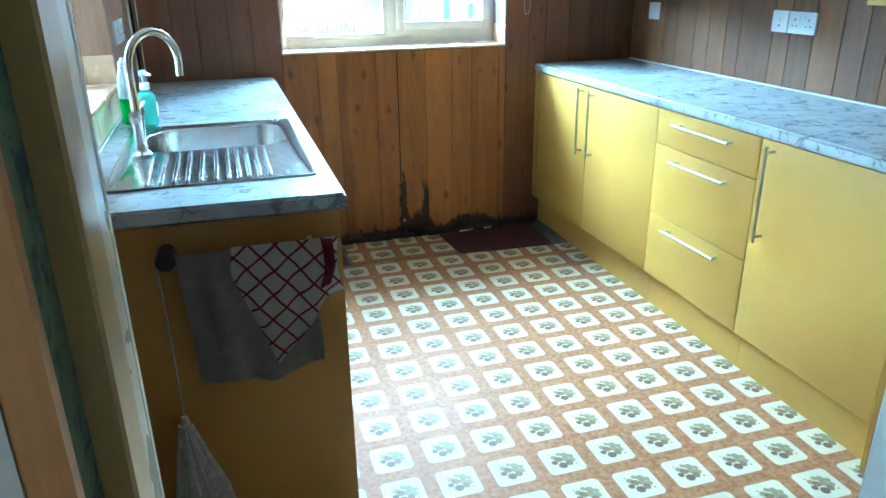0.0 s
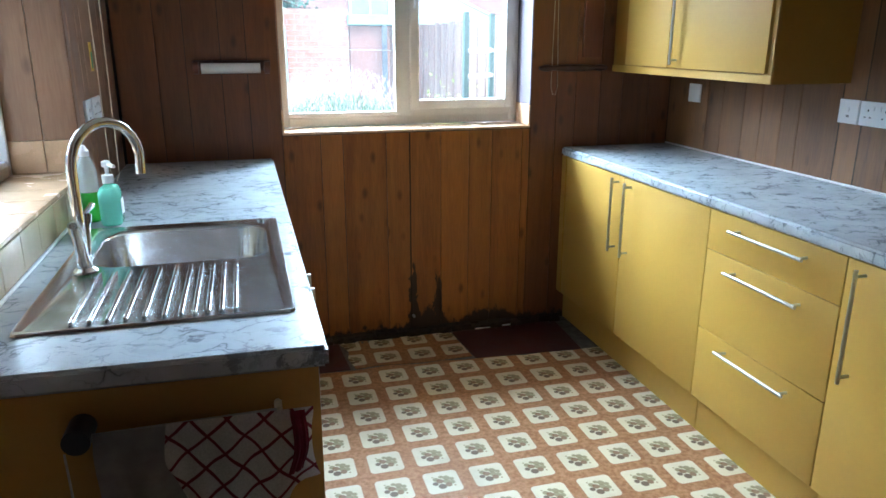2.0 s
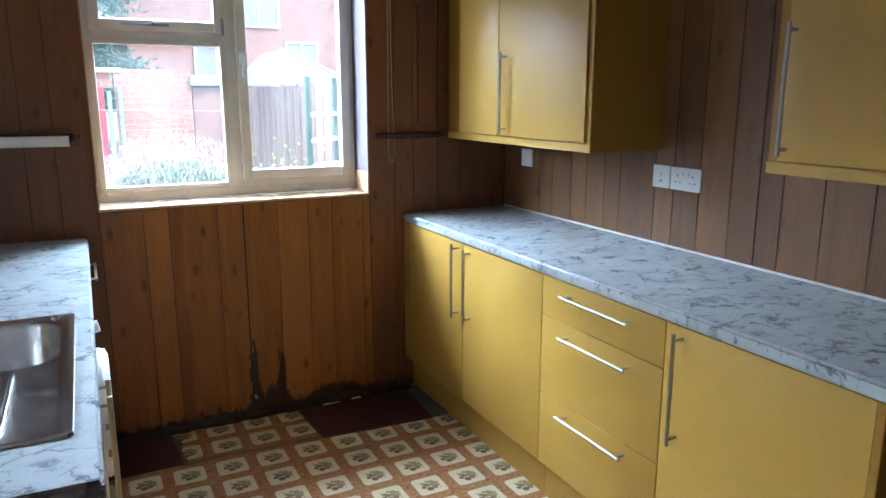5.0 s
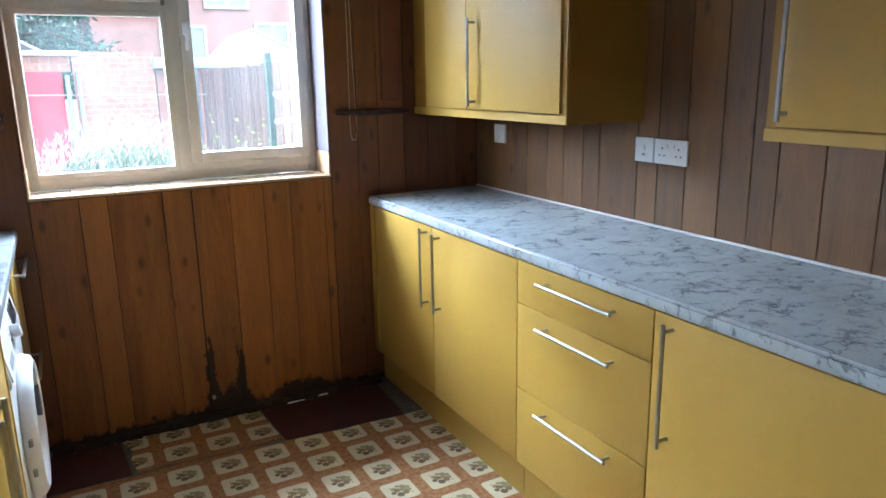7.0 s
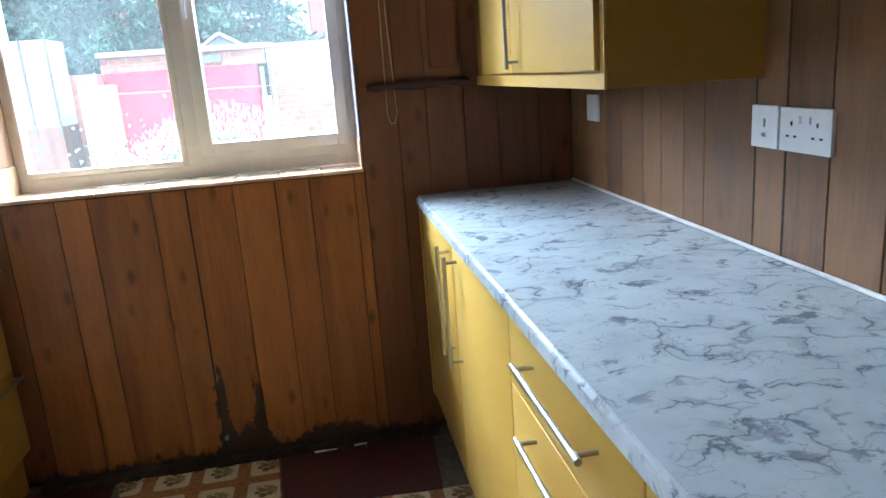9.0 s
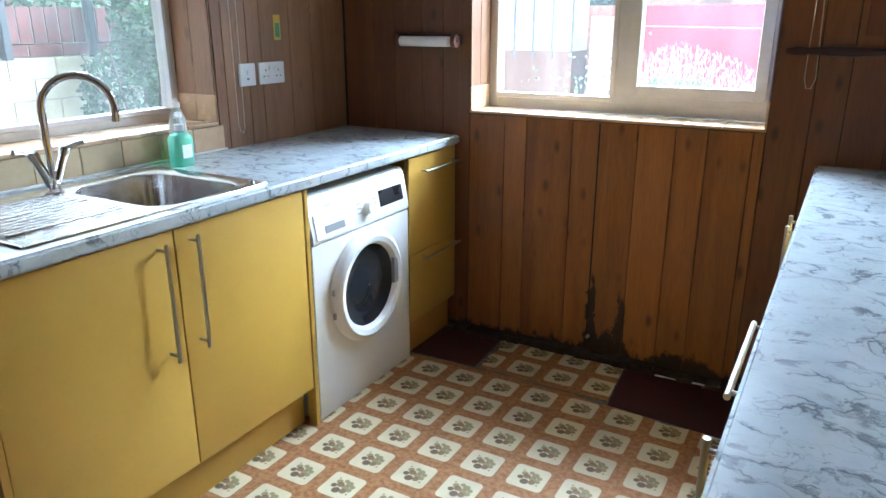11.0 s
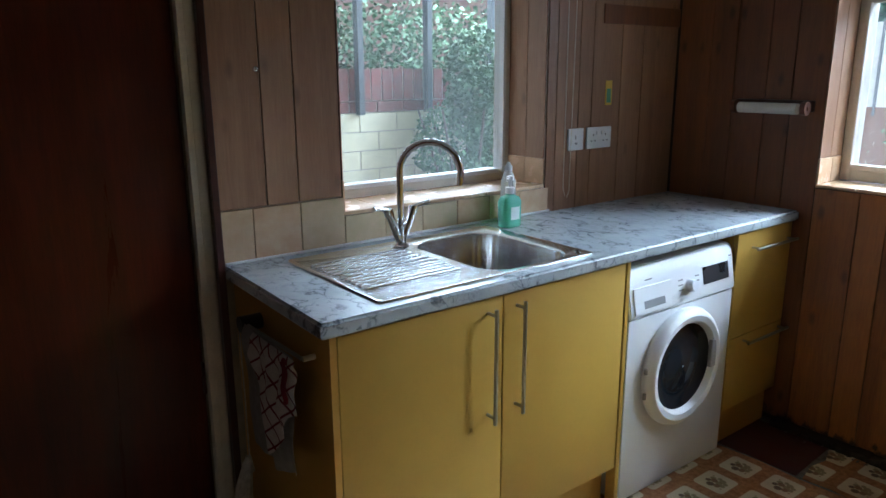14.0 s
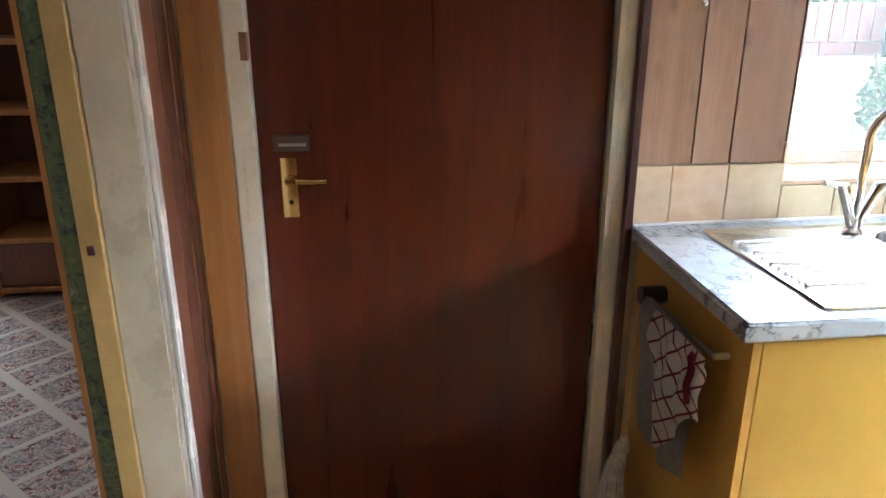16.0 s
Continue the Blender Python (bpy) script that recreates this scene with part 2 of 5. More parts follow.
def vinyl_material(name, pitch, tx, ty, wear=0.0, turn=0.0):
    """Printed sheet floor: cream plaques with a fruit motif on an orange brown ground."""
    n = Nodes(name)
    p = n.place((1, 1, 1))
    s = n.node("SeparateXYZ")
    rot = n.node("VectorRotate", rotation_type="Z_AXIS")
    n.link(p, rot.inputs["Vector"])
    rot.inputs["Angle"].default_value = radians(turn)
    n.link(rot.outputs[0], s.inputs[0])
    u = n.m("SUBTRACT", n.m("FRACT", n.m("ADD", n.m("DIVIDE", n.m("SUBTRACT", s.outputs[0], tx), pitch), 100.5)), 0.5)
    v = n.m("SUBTRACT", n.m("FRACT", n.m("ADD", n.m("DIVIDE", n.m("SUBTRACT", s.outputs[1], ty), pitch), 100.5)), 0.5)
    au, av = n.m("ABSOLUTE", u), n.m("ABSOLUTE", v)

    def box_dist(half, r):
        qx = n.m("MAXIMUM", n.m("SUBTRACT", au, half - r), 0)
        qy = n.m("MAXIMUM", n.m("SUBTRACT", av, half - r), 0)
        return n.m("SUBTRACT", n.m("SQRT", n.m("ADD", n.m("MULTIPLY", qx, qx), n.m("MULTIPLY", qy, qy))), r)

    plaque = n.rng(box_dist(0.37, 0.11), -0.008, 0.008, 1, 0)
    rim = n.rng(n.m("ABSOLUTE", n.m("ADD", box_dist(0.37, 0.11), 0.0)), 0.006, 0.018, 0.7, 0)
    ground = n.mix(n.rng(n.noise(n.place((60, 60, 60)), 1.0, 3), 0.35, 0.65, 0, 1), (0.25, 0.110, 0.040), (0.38, 0.19, 0.085))
    bx = n.m("FRACT", n.m("MULTIPLY", u, 9))
    ground = n.mix(n.rng(n.m("ABSOLUTE", n.m("SUBTRACT", bx, 0.5)), 0.42, 0.5, 0, 0.25), ground, (0.24, 0.1, 0.05))
    col = n.mix(plaque, ground, (0.58, 0.51, 0.35))
    col = n.mix(n.m("MULTIPLY", rim, 1.0), col, (0.30, 0.13, 0.06))

    def blob(cx, cy, r, c, strength=0.85):
        dx, dy = n.m("SUBTRACT", u, cx), n.m("SUBTRACT", v, cy)
        d = n.m("SQRT", n.m("ADD", n.m("MULTIPLY", dx, dx), n.m("MULTIPLY", dy, dy)))
        return n.mix(n.rng(d, r - 0.012, r + 0.012, strength, 0), col, c)

    olive, brown, rust = (0.20, 0.165, 0.08), (0.07, 0.03, 0.015), (0.16, 0.072, 0.03)
    for cx, cy, r, c in ((-0.12, 0.10, 0.065, olive), (0.10, 0.12, 0.075, olive), (0.0, 0.17, 0.05, olive), (0.2, 0.06, 0.055, olive),
                         (0.19, -0.05, 0.06, olive), (0.08, 0.0, 0.075, olive), (-0.05, 0.03, 0.075, rust),
                         (-0.16, -0.04, 0.06, brown), (-0.04, -0.15, 0.085, brown), (0.10, -0.12, 0.07, rust),
                         (-0.17, 0.19, 0.02, olive), (0.22, -0.17, 0.02, rust)):
        col = blob(cx, cy, r, c)
    dirt = n.noise(p, 5, 5, 0.65)
    col = n.mix(n.rng(dirt, 0.48, 0.78, 0, 0.28 + wear), col, (0.16, 0.09, 0.05))
    fine = n.noise(p, 90, 3)
    n.bump(fine, 0.08, 0.0006)
    return n.done(col, n.rng(dirt, 0.3, 0.7, 0.40, 0.52), Specular_IOR_Level=0.07)


M["vinyl"] = vinyl_material("patterned_sheet_vinyl", PITCH, TX, TY)
M["vinyl_old"] = vinyl_material("worn_patterned_vinyl_patch", PITCH, 1.230, 3.760, 0.12)


def towel_material():
    n = Nodes("checked_tea_towel")
    p = n.coords((1, 1, 1))
    s = n.node("SeparateXYZ")
    rot = n.node("VectorRotate", rotation_type="Y_AXIS")
    n.link(p, rot.inputs["Vector"])
    rot.inputs["Angle"].default_value = radians(38)
    n.link(rot.outputs[0], s.inputs[0])
    lines = None
    for o in (s.outputs[0], s.outputs[2]):
        f = n.m("ABSOLUTE", n.m("SUBTRACT", n.m("FRACT", n.m("ADD", n.m("DIVIDE", o, 0.042), 50)), 0.5))
        r = n.rng(f, 0.425, 0.45, 0, 1)
        lines = r if lines is None else n.m("MAXIMUM", lines, r)
    weave = n.noise(n.place(), 300, 2)
    col = n.mix(lines, n.mix(n.rng(weave, 0.3, 0.7, 0, 1), (0.52, 0.45, 0.42), (0.66, 0.59, 0.55)), (0.17, 0.018, 0.035))
    n.bump(weave, 0.4, 0.001)
    return n.done(col, 0.95)


M["towel"] = towel_material()
M["red_cloth"] = plain("dark_red_cotton_hem", (0.2, 0.015, 0.04), 0.95, vary=0.2, scale=60)


def glass_material(name, film):
    """Window glass with a thin film that puts pale veiling haze into the pane."""
    n = Nodes(name)
    n.put(n.bsdf.inputs["Transmission Weight"], 1.0)
    mat = n.done((0.97, 0.99, 0.98), 0.0, IOR=1.1)
    haze = n.node("BsdfTranslucent")
    haze.inputs[0].default_value = (0.75, 0.8, 0.8, 1)
    mix = n.node("MixShader")
    streak = n.noise(n.place((9, 9, 3)), 1.0, 4, 0.6)
    n.link(n.rng(streak, 0.3, 0.7, film * 0.6, film * 1.4), mix.inputs[0])
    n.link(n.bsdf.outputs[0], mix.inputs[1])
    n.link(haze.outputs[0], mix.inputs[2])
    n.link(mix.outputs[0], n.t.nodes["Material Output"].inputs[0])
    return mat


M["glass"] = glass_material("window_glass", 0.02)
# Stronger film over the sink: more of the bright haze is in the pane.
M["hazy_glass"] = glass_material("hazy_window_glass", 0.05)


def liquid(name, color):
    n = Nodes(name)
    n.put(n.bsdf.inputs["Transmission Weight"], 0.55)
    return n.done(color, 0.15, IOR=1.3)


M["aqua"] = liquid("aqua_hand_soap", (0.38, 0.92, 0.74))
M["green_liquid"] = liquid("bright_green_washing_up_liquid", (0.18, 0.8, 0.12))
M["clear"] = liquid("clear_plastic", (0.8, 0.85, 0.83))
M["door_glass"] = plain("dark_door_glass", (0.03, 0.034, 0.04), 0.05, vary=0.1, bump=0, Specular_IOR_Level=0.8)


def carpet_material():
    n = Nodes("patterned_panel_carpet")
    p = n.place()
    rot = n.node("VectorRotate", rotation_type="Z_AXIS")
    n.link(p, rot.inputs["Vector"])
    rot.inputs["Angle"].default_value = radians(45)
    s = n.node("SeparateXYZ")
    n.link(rot.outputs[0], s.inputs[0])
    f = []
    for o, w in ((s.outputs[0], 0.30), (s.outputs[1], 0.20)):
        f.append(n.m("ABSOLUTE", n.m("SUBTRACT", n.m("FRACT", n.m("ADD", n.m("DIVIDE", o, w), 50)), 0.5)))
    line = n.rng(n.m("MAXIMUM", f[0], f[1]), 0.42, 0.44, 0, 1)
    a = n.noise(p, 30, 3, 0.6, 1.2)
    b = n.noise(p, 12, 2)
    pat = n.ramp(a, [(0.38, (0.04, 0.04, 0.05)), (0.46, (0.34, 0.09, 0.06)), (0.51, (0.58, 0.50, 0.40)), (0.56, (0.30, 0.25, 0.22)), (0.64, (0.10, 0.08, 0.08))])
    pat = n.mix(n.rng(b, 0.4, 0.6, 0, 0.5), pat, (0.26, 0.24, 0.24))
    col = n.mix(line, pat, (0.50, 0.42, 0.34))
    return n.done(col, 0.95)


M["carpet"] = carpet_material()


def wallpaper_material():
    n = Nodes("green_leaf_wallpaper")
    p = n.place((1, 1, 1))
    a = n.noise(p, 42, 3, 0.6, 0.8)
    col = n.ramp(a, [(0.36, (0.04, 0.06, 0.07)), (0.46, (0.11, 0.15, 0.08)), (0.62, (0.15, 0.18, 0.09)), (0.70, (0.27, 0.29, 0.22))])
    return n.done(col, 0.8)


M["wallpaper"] = wallpaper_material()

# outdoors
M["brick"] = plain("red_brick", (0.38, 0.19, 0.145), 0.9, vary=0.3, scale=14, bump=0.5)
M["pale_brick"] = plain("weathered_pale_brick", (0.30, 0.17, 0.145), 0.9, vary=0.2, scale=3, bump=0.3)
M["dark_brick"] = plain("dark_red_engineering_brick", (0.16, 0.05, 0.04), 0.7, vary=0.3, scale=14, bump=0.4)
M["mortar"] = plain("grey_mortar", (0.40, 0.37, 0.34), 0.95)
M["cream_block"] = plain("cream_painted_block", (0.62, 0.58, 0.42), 0.8, vary=0.12, scale=9, bump=0.5)
M["red_paint"] = plain("bright_red_painted_wall", (0.62, 0.05, 0.08), 0.7, vary=0.12, scale=6)
M["concrete"] = plain("pale_concrete_paving", (0.42, 0.40, 0.36), 0.9, vary=0.15, scale=4, bump=0.4)
M["soil"] = plain("garden_soil", (0.10, 0.07, 0.05), 0.95, vary=0.4)
M["fence_wood"] = wood("weathered_fence_timber", (0.14, 0.085, 0.065), (0.28, 0.18, 0.14), 0.8, knots=0)
M["metal_post"] = plain("dark_metal_post", (0.05, 0.055, 0.06), 0.5)
M["slate"] = plain("blue_grey_slate", (0.16, 0.18, 0.2), 0.7, vary=0.2)
M["turquoise"] = plain("turquoise_roof_sheet", (0.28, 0.5, 0.52), 0.5, vary=0.1)
M["green_metal"] = plain("dark_green_paint", (0.025, 0.06, 0.05), 0.6)
M["greenhouse"] = plain("greenhouse_glazing", (0.62, 0.66, 0.66), 0.15, vary=0.08)
M["terracotta"] = plain("terracotta", (0.42, 0.16, 0.08), 0.8)
M["dark_pane"] = plain("reflecting_dark_pane", (0.25, 0.28, 0.30), 0.1, bump=0)
M["render"] = plain("white_render", (0.45, 0.45, 0.44), 0.85)


def leaf_material(name, a, b):
    n = Nodes(name)
    g = n.node("NewGeometry")
    col = n.mix(g.outputs["Random Per Island"], a, b)
    return n.done(col, 0.75, Specular_IOR_Level=0.25)


M["hedge"] = leaf_material("glossy_hedge_leaf", (0.035, 0.08, 0.035), (0.11, 0.18, 0.09))
M["lavender_leaf"] = leaf_material("grey_green_lavender", (0.11, 0.17, 0.10), (0.25, 0.32, 0.22))
M["lavender_flower"] = leaf_material("faded_lavender_flower", (0.36, 0.26, 0.27), (0.52, 0.42, 0.42))
M["yellow_leaf"] = leaf_material("yellow_green_leaf", (0.18, 0.24, 0.05), (0.35, 0.38, 0.12))
M["conifer"] = leaf_material("blue_green_conifer", (0.03, 0.08, 0.06), (0.10, 0.20, 0.15))
M["bark"] = plain("bark", (0.08, 0.06, 0.045), 0.9, vary=0.3)


# ---------- geometry helpers ----------
def box(bm, x0, x1, y0, y1, z0, z1, bevel=0.0, seg=1):
    r = bmesh.ops.create_cube(bm, size=1.0)
    vs = r["verts"]
    for v in vs:
        v.co = Vector((x0 + (v.co.x + 0.5) * (x1 - x0), y0 + (v.co.y + 0.5) * (y1 - y0), z0 + (v.co.z + 0.5) * (z1 - z0)))
    if bevel:
        es = list({e for v in vs for e in v.link_edges})
        bmesh.ops.bevel(bm, geom=es, offset=bevel, segments=seg, affect="EDGES", profile=0.6)
    return bm


def rod(bm, a, b, r, seg=12, r2=None):
    a, b = Vector(a), Vector(b)
    d = b - a
    m = Matrix.Translation((a + b) / 2) @ d.to_track_quat("Z", "Y").to_matrix().to_4x4()
    bmesh.ops.create_cone(bm, cap_ends=True, segments=seg, radius1=r, radius2=r if r2 is None else r2, depth=d.length, matrix=m)
    return bm


def ball(bm, c, r, seg=8):
    bmesh.ops.create_uvsphere(bm, u_segments=seg, v_segments=max(4, seg // 2 + 1), radius=r, matrix=Matrix.Translation(c))
    return bm


def tube(bm, pts, r, seg=12):
    """A round tube along a list of points; r is one radius or one for each point."""
    pts = [Vector(p) for p in pts]
    rs = r if isinstance(r, (list, tuple)) else [r] * len(pts)
    rings = []
    up = Vector((0.03, 1, 0.02)).normalized()
    for i, p in enumerate(pts):
        d = (pts[min(i + 1, len(pts) - 1)] - pts[max(i - 1, 0)]).normalized()
        s = d.cross(up)
        if s.length < 0.1:
            s = d.cross(Vector((1, 0, 0)))
        s.normalize()
        t = d.cross(s)
        rings.append([bm.verts.new(p + rs[i] * (math.cos(2 * math.pi * k / seg) * s + math.sin(2 * math.pi * k / seg) * t)) for k in range(seg)])
    for a, b in zip(rings, rings[1:]):
        for k in range(seg):
            bm.faces.new((a[k], a[(k + 1) % seg], b[(k + 1) % seg], b[k]))
    bm.faces.new(rings[0][::-1])
    bm.faces.new(rings[-1])
    return bm


def lathe(bm, profile, c, seg=24):
    """profile: (radius, height) pairs turned about the z axis at c."""
    c = Vector(c)
    rings = []
    for r, z in profile:
        rings.append([bm.verts.new(c + Vector((r * math.cos(2 * math.pi * k / seg), r * math.sin(2 * math.pi * k / seg), z))) for k in range(seg)])
    for a, b in zip(rings, rings[1:]):
        for k in range(seg):
            bm.faces.new((a[k], a[(k + 1) % seg], b[(k + 1) % seg], b[k]))
    bm.faces.new(rings[0][::-1])
    bm.faces.new(rings[-1])
    return bm


def mesh_of(name, bm, material, smooth=False):
    bmesh.ops.recalc_face_normals(bm, faces=bm.faces[:])
    me = bpy.data.meshes.new(name)
    bm.to_mesh(me)
    bm.free()
    me.materials.append(material)
    if smooth:
        for p in me.polygons:
            p.use_smooth = True
        me.set_sharp_from_angle(angle=radians(40))
    return me


def part(name, bm, material, parent, label="", smooth=False, kind=""):
    """One mesh object under a thing; the bmesh is in world metres."""
    off = Vector((0, 0, 0))
    p = parent
    while p is not None:
        off += p.location
        p = p.parent
    bmesh.ops.translate(bm, verts=bm.verts[:], vec=-off)
    ob = new(name, mesh_of(name, bm, material, smooth))
    ob.parent = parent
    return tagged(ob, label, "", "", kind)


def solid(name, bm, material, label, category="", group="", kind="", smooth=False):
    """A thing or a piece of the setting that is one mesh."""
    xs = [v.co for v in bm.verts]
    base = Vector(((min(v.x for v in xs) + max(v.x for v in xs)) / 2, (min(v.y for v in xs) + max(v.y for v in xs)) / 2, min(v.z for v in xs)))
    bmesh.ops.translate(bm, verts=bm.verts[:], vec=-base)
    ob = new(name, mesh_of(name, bm, material, smooth))
    ob.location = base
    return tagged(ob, label, category, group, kind)


def thing(name, loc, label, category, group="", kind=""):
    ob = new(name)
    ob.empty_display_size = 0.05
    ob.location = loc
    return tagged(ob, label, category, group, kind)


def B():
    return bmesh.new()


# ---------- plan (metres) ----------
FAR, RIGHT, NEAR, TOP = 4.02, 2.602, 0.81, 2.42
WX0, WX1, WZ0, WZ1 = 0.662, 1.846, 1.02, 2.12      # back window opening
SY0, SY1 = 2.318, 3.212                             # side window opening
BT = 0.008                                         # panelling thickness
OUT = 0.28                                         # outer wall thickness
DY0, DY1 = 0.933, 1.897                              # side door opening
GROUND = -0.15

# floor and ceiling
floor = solid("floor", box(B(), -0.0, RIGHT + 0.05, 0.7, FAR + 0.05, -0.1, -0.002), M["rubber"], "bare dark concrete floor under the vinyl", kind="structure")
ceiling = solid("ceiling", box(B(), -4.0, RIGHT + 0.3, -3.0, FAR + OUT, TOP, TOP + 0.1), M["ceiling"], "plain off-white ceiling", kind="structure")


def sheet(name, outline, z, mat, label, category, thick=0.003):
    bm = B()
    top = [bm.verts.new((x, y, z + thick)) for x, y in outline]
    low = [bm.verts.new((x, y, z)) for x, y in outline]
    bm.faces.new(top)
    bm.faces.new(low[::-1])
    n = len(outline)
    for i in range(n):
        bm.faces.new((low[i], low[(i + 1) % n], top[(i + 1) % n], top[i]))
    return solid(name, bm, mat, label, category)


edge = [(2.06, 3.60), (1.9, 3.598), (1.78, 3.61), (1.69, 3.603), (1.53, 3.63), (1.40, 3.628), (1.30, 3.65), (1.2, 3.642), (1.05, 3.664), (0.9, 3.65), (0.75, 3.658), (0.6, 3.645), (0.55, 3.64)]
vinyl = sheet("vinyl_floor", [(0.0, 0.7), (RIGHT, 0.7), (RIGHT, 1.56), (2.10, 1.56), (2.10, 3.60)] + edge[1:] + [(0.0, 3.64)], 0.0, M["vinyl"],
              "worn sheet vinyl printed with cream fruit plaques on orange brown", "floor covering")
sheet("vinyl_patch", [(0.905, 3.668), (1.0, 3.68), (1.2, 3.66), (1.452, 3.665), (1.445, 3.74), (1.428, 3.99), (1.1, 3.985), (0.90, 3.975), (0.87, 3.95), (0.90, 3.86), (0.885, 3.78)], -0.001, M["vinyl_old"],
      "dirty offcut of the same patterned vinyl by the back wall", "floor covering", 0.002)
sheet("red_floor_tile", [(0.5, 3.665), (0.88, 3.672), (0.862, 3.975), (0.50, 3.975)], -0.001, M["red_lino"], "bare dark red floor tile beside the drawer unit", "floor tile", 0.0015)
sheet("red_floor_tile", [(1.46, 3.64), (1.98, 3.605), (2.0, 3.97), (1.434, 3.985)], -0.001, M["red_lino"], "bare dark red floor tile beside the yellow base unit", "floor tile", 0.0015)
bm = B()
for i in range(26):
    x = 0.62 + i * 0.054
    box(bm, x, x + 0.06, 3.97 - random.uniform(0, 0.015), FAR, -0.001, 0.012 + random.uniform(0, 0.02), 0.003)
solid("grime_along_wall", bm, M["grime"], "black mouldy dirt along the foot of the panelled wall", "dirt", kind="stuff")

# outer walls: masonry with real openings
def wall_x(name, y0, y1, x0, x1, holes, mat, label):
    """A wall along x with openings (x0, x1, z0, z1)."""
    bm = B()
    xs = x0
    for a, b, c, d in sorted(holes):
        box(bm, xs, a, y0, y1, GROUND, TOP)
        if c > GROUND:
            box(bm, a, b, y0, y1, GROUND, c)
        box(bm, a, b, y0, y1, d, TOP)
        xs = b
    box(bm, xs, x1, y0, y1, GROUND, TOP)
    return solid(name, bm, mat, label, kind="structure")


def wall_y(name, x0, x1, y0, y1, holes, mat, label):
    bm = B()
    ys = y0
    for a, b, c, d in sorted(holes):
        box(bm, x0, x1, ys, a, GROUND, TOP)
        if c > GROUND:
            box(bm, x0, x1, a, b, GROUND, c)
        box(bm, x0, x1, a, b, d, TOP)
        ys = b
    box(bm, x0, x1, ys, y1, GROUND, TOP)
    return solid(name, bm, mat, label, kind="structure")


wall_far = wall_x("wall_north", FAR + BT, FAR + OUT, -OUT, RIGHT + 0.3, [(WX0, WX1, WZ0 - 0.012, WZ1)], M["grime"], "back wall clad in wood grain boards")
wall_left = wall_y("wall_west", -OUT, -BT, NEAR - 0.19, FAR + BT, [(DY0, DY1, 0.0, 2.06), (SY0, SY1, 1.008, 2.0)], M["plaster"], "side wall with the sink window and the outer door")
wall_right = wall_y("wall_east", RIGHT + BT, RIGHT + 0.3, -3.0, FAR + BT, [], M["plaster"], "long wall clad in honey coloured boards")
OX0, OX1 = 0.29, 0.99                              # doorway in the near wall
wall_near = wall_x("wall_south", NEAR - 0.19, NEAR, -0.02, RIGHT + BT, [(OX0 - 0.022, OX1 + 0.03, 0.0, 2.05)], M["plaster"], "inner wall with the doorway")

rnd_dirt = random.Random(5)
bm = B()
for i in range(150):
    x, y = rnd_dirt.uniform(0.62, 2.0), FAR - 0.012 - abs(rnd_dirt.gauss(0, 0.035))
    q = rnd_dirt.uniform(0.002, 0.006)
    bmesh.ops.create_icosphere(bm, subdivisions=1, radius=q, matrix=Matrix.Translation((x, y, 0.002)) @ Matrix.Rotation(rnd_dirt.uniform(0, 3), 4, "Z") @ Matrix.Diagonal((1.6, 0.9, 0.6, 1)))
solid("grit", bm, M["rubber"], "crumbs of mortar and dirt along the foot of the back wall", "dirt", kind="stuff")
bm = B()
rod(bm, (1.56, FAR - 0.062, 0.006), (1.95, FAR - 0.040, 0.006), 0.004, 6)
solid("offcut_strip", bm, M["mastic"], "thin pale strip lying behind the red floor tile", "strip")

# ---------- panelling boards ----------
def board(parent, x0, x1, y0, y1, z0, z1, mat):
    return part("board", box(B(), x0, x1, y0, y1, z0, z1, 0.0014), mat, parent)


def boards_x(parent, y0, y1, cuts, z0, z1, mat, gap=0.003):
    for a, b in zip(cuts, cuts[1:]):
        board(parent, a + gap / 2, b - gap / 2, y0, y1, z0, z1, mat)


def boards_y(parent, x0, x1, cuts, z0, z1, mat, gap=0.003):
    for a, b in zip(cuts, cuts[1:]):
        board(parent, x0, x1, a + gap / 2, b - gap / 2, z0, z1, mat)


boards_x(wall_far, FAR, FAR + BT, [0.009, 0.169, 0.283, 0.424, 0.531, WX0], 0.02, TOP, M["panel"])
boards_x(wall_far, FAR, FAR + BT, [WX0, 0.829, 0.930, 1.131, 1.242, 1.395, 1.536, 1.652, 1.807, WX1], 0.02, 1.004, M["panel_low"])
solid("open_joint", box(B(), 1.2395, 1.2455, FAR - 0.0016, FAR - 0.0002, 0.02, 1.0), M["grime"], "blackened open joint between the boards", kind="structure")
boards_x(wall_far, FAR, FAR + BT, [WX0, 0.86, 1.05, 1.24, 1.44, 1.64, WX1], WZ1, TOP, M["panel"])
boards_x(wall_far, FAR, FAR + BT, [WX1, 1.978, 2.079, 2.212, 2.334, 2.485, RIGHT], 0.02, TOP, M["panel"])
boards_y(wall_right, RIGHT, RIGHT + BT, [0.83, 0.98, 1.1, 1.24, 1.37, 1.5, 1.62, 1.73, 1.82, 1.925, 2.034, 2.19, 2.334, 2.425, 2.539, 2.68, 2.805, 2.905, 3.108, 3.205, 3.327, 3.437, 3.585, 3.697, FAR],
         0.0, TOP, M["panel_right"])
boards_y(wall_left, -BT, 0.0, [1.922, 2.068, 2.170, SY0], 1.069, TOP, M["panel_side"])
boards_y(wall_left, -BT, 0.0, [SY0, 2.47, 2.62, 2.78, 2.93, 3.08, SY1 + 0.008], 2.005, TOP, M["panel_side"])
boards_y(wall_left, -BT, 0.0, [SY1 + 0.008, 3.27, 3.395, 3.472, 3.645, 3.783, FAR], 0.90, TOP, M["panel_side"])
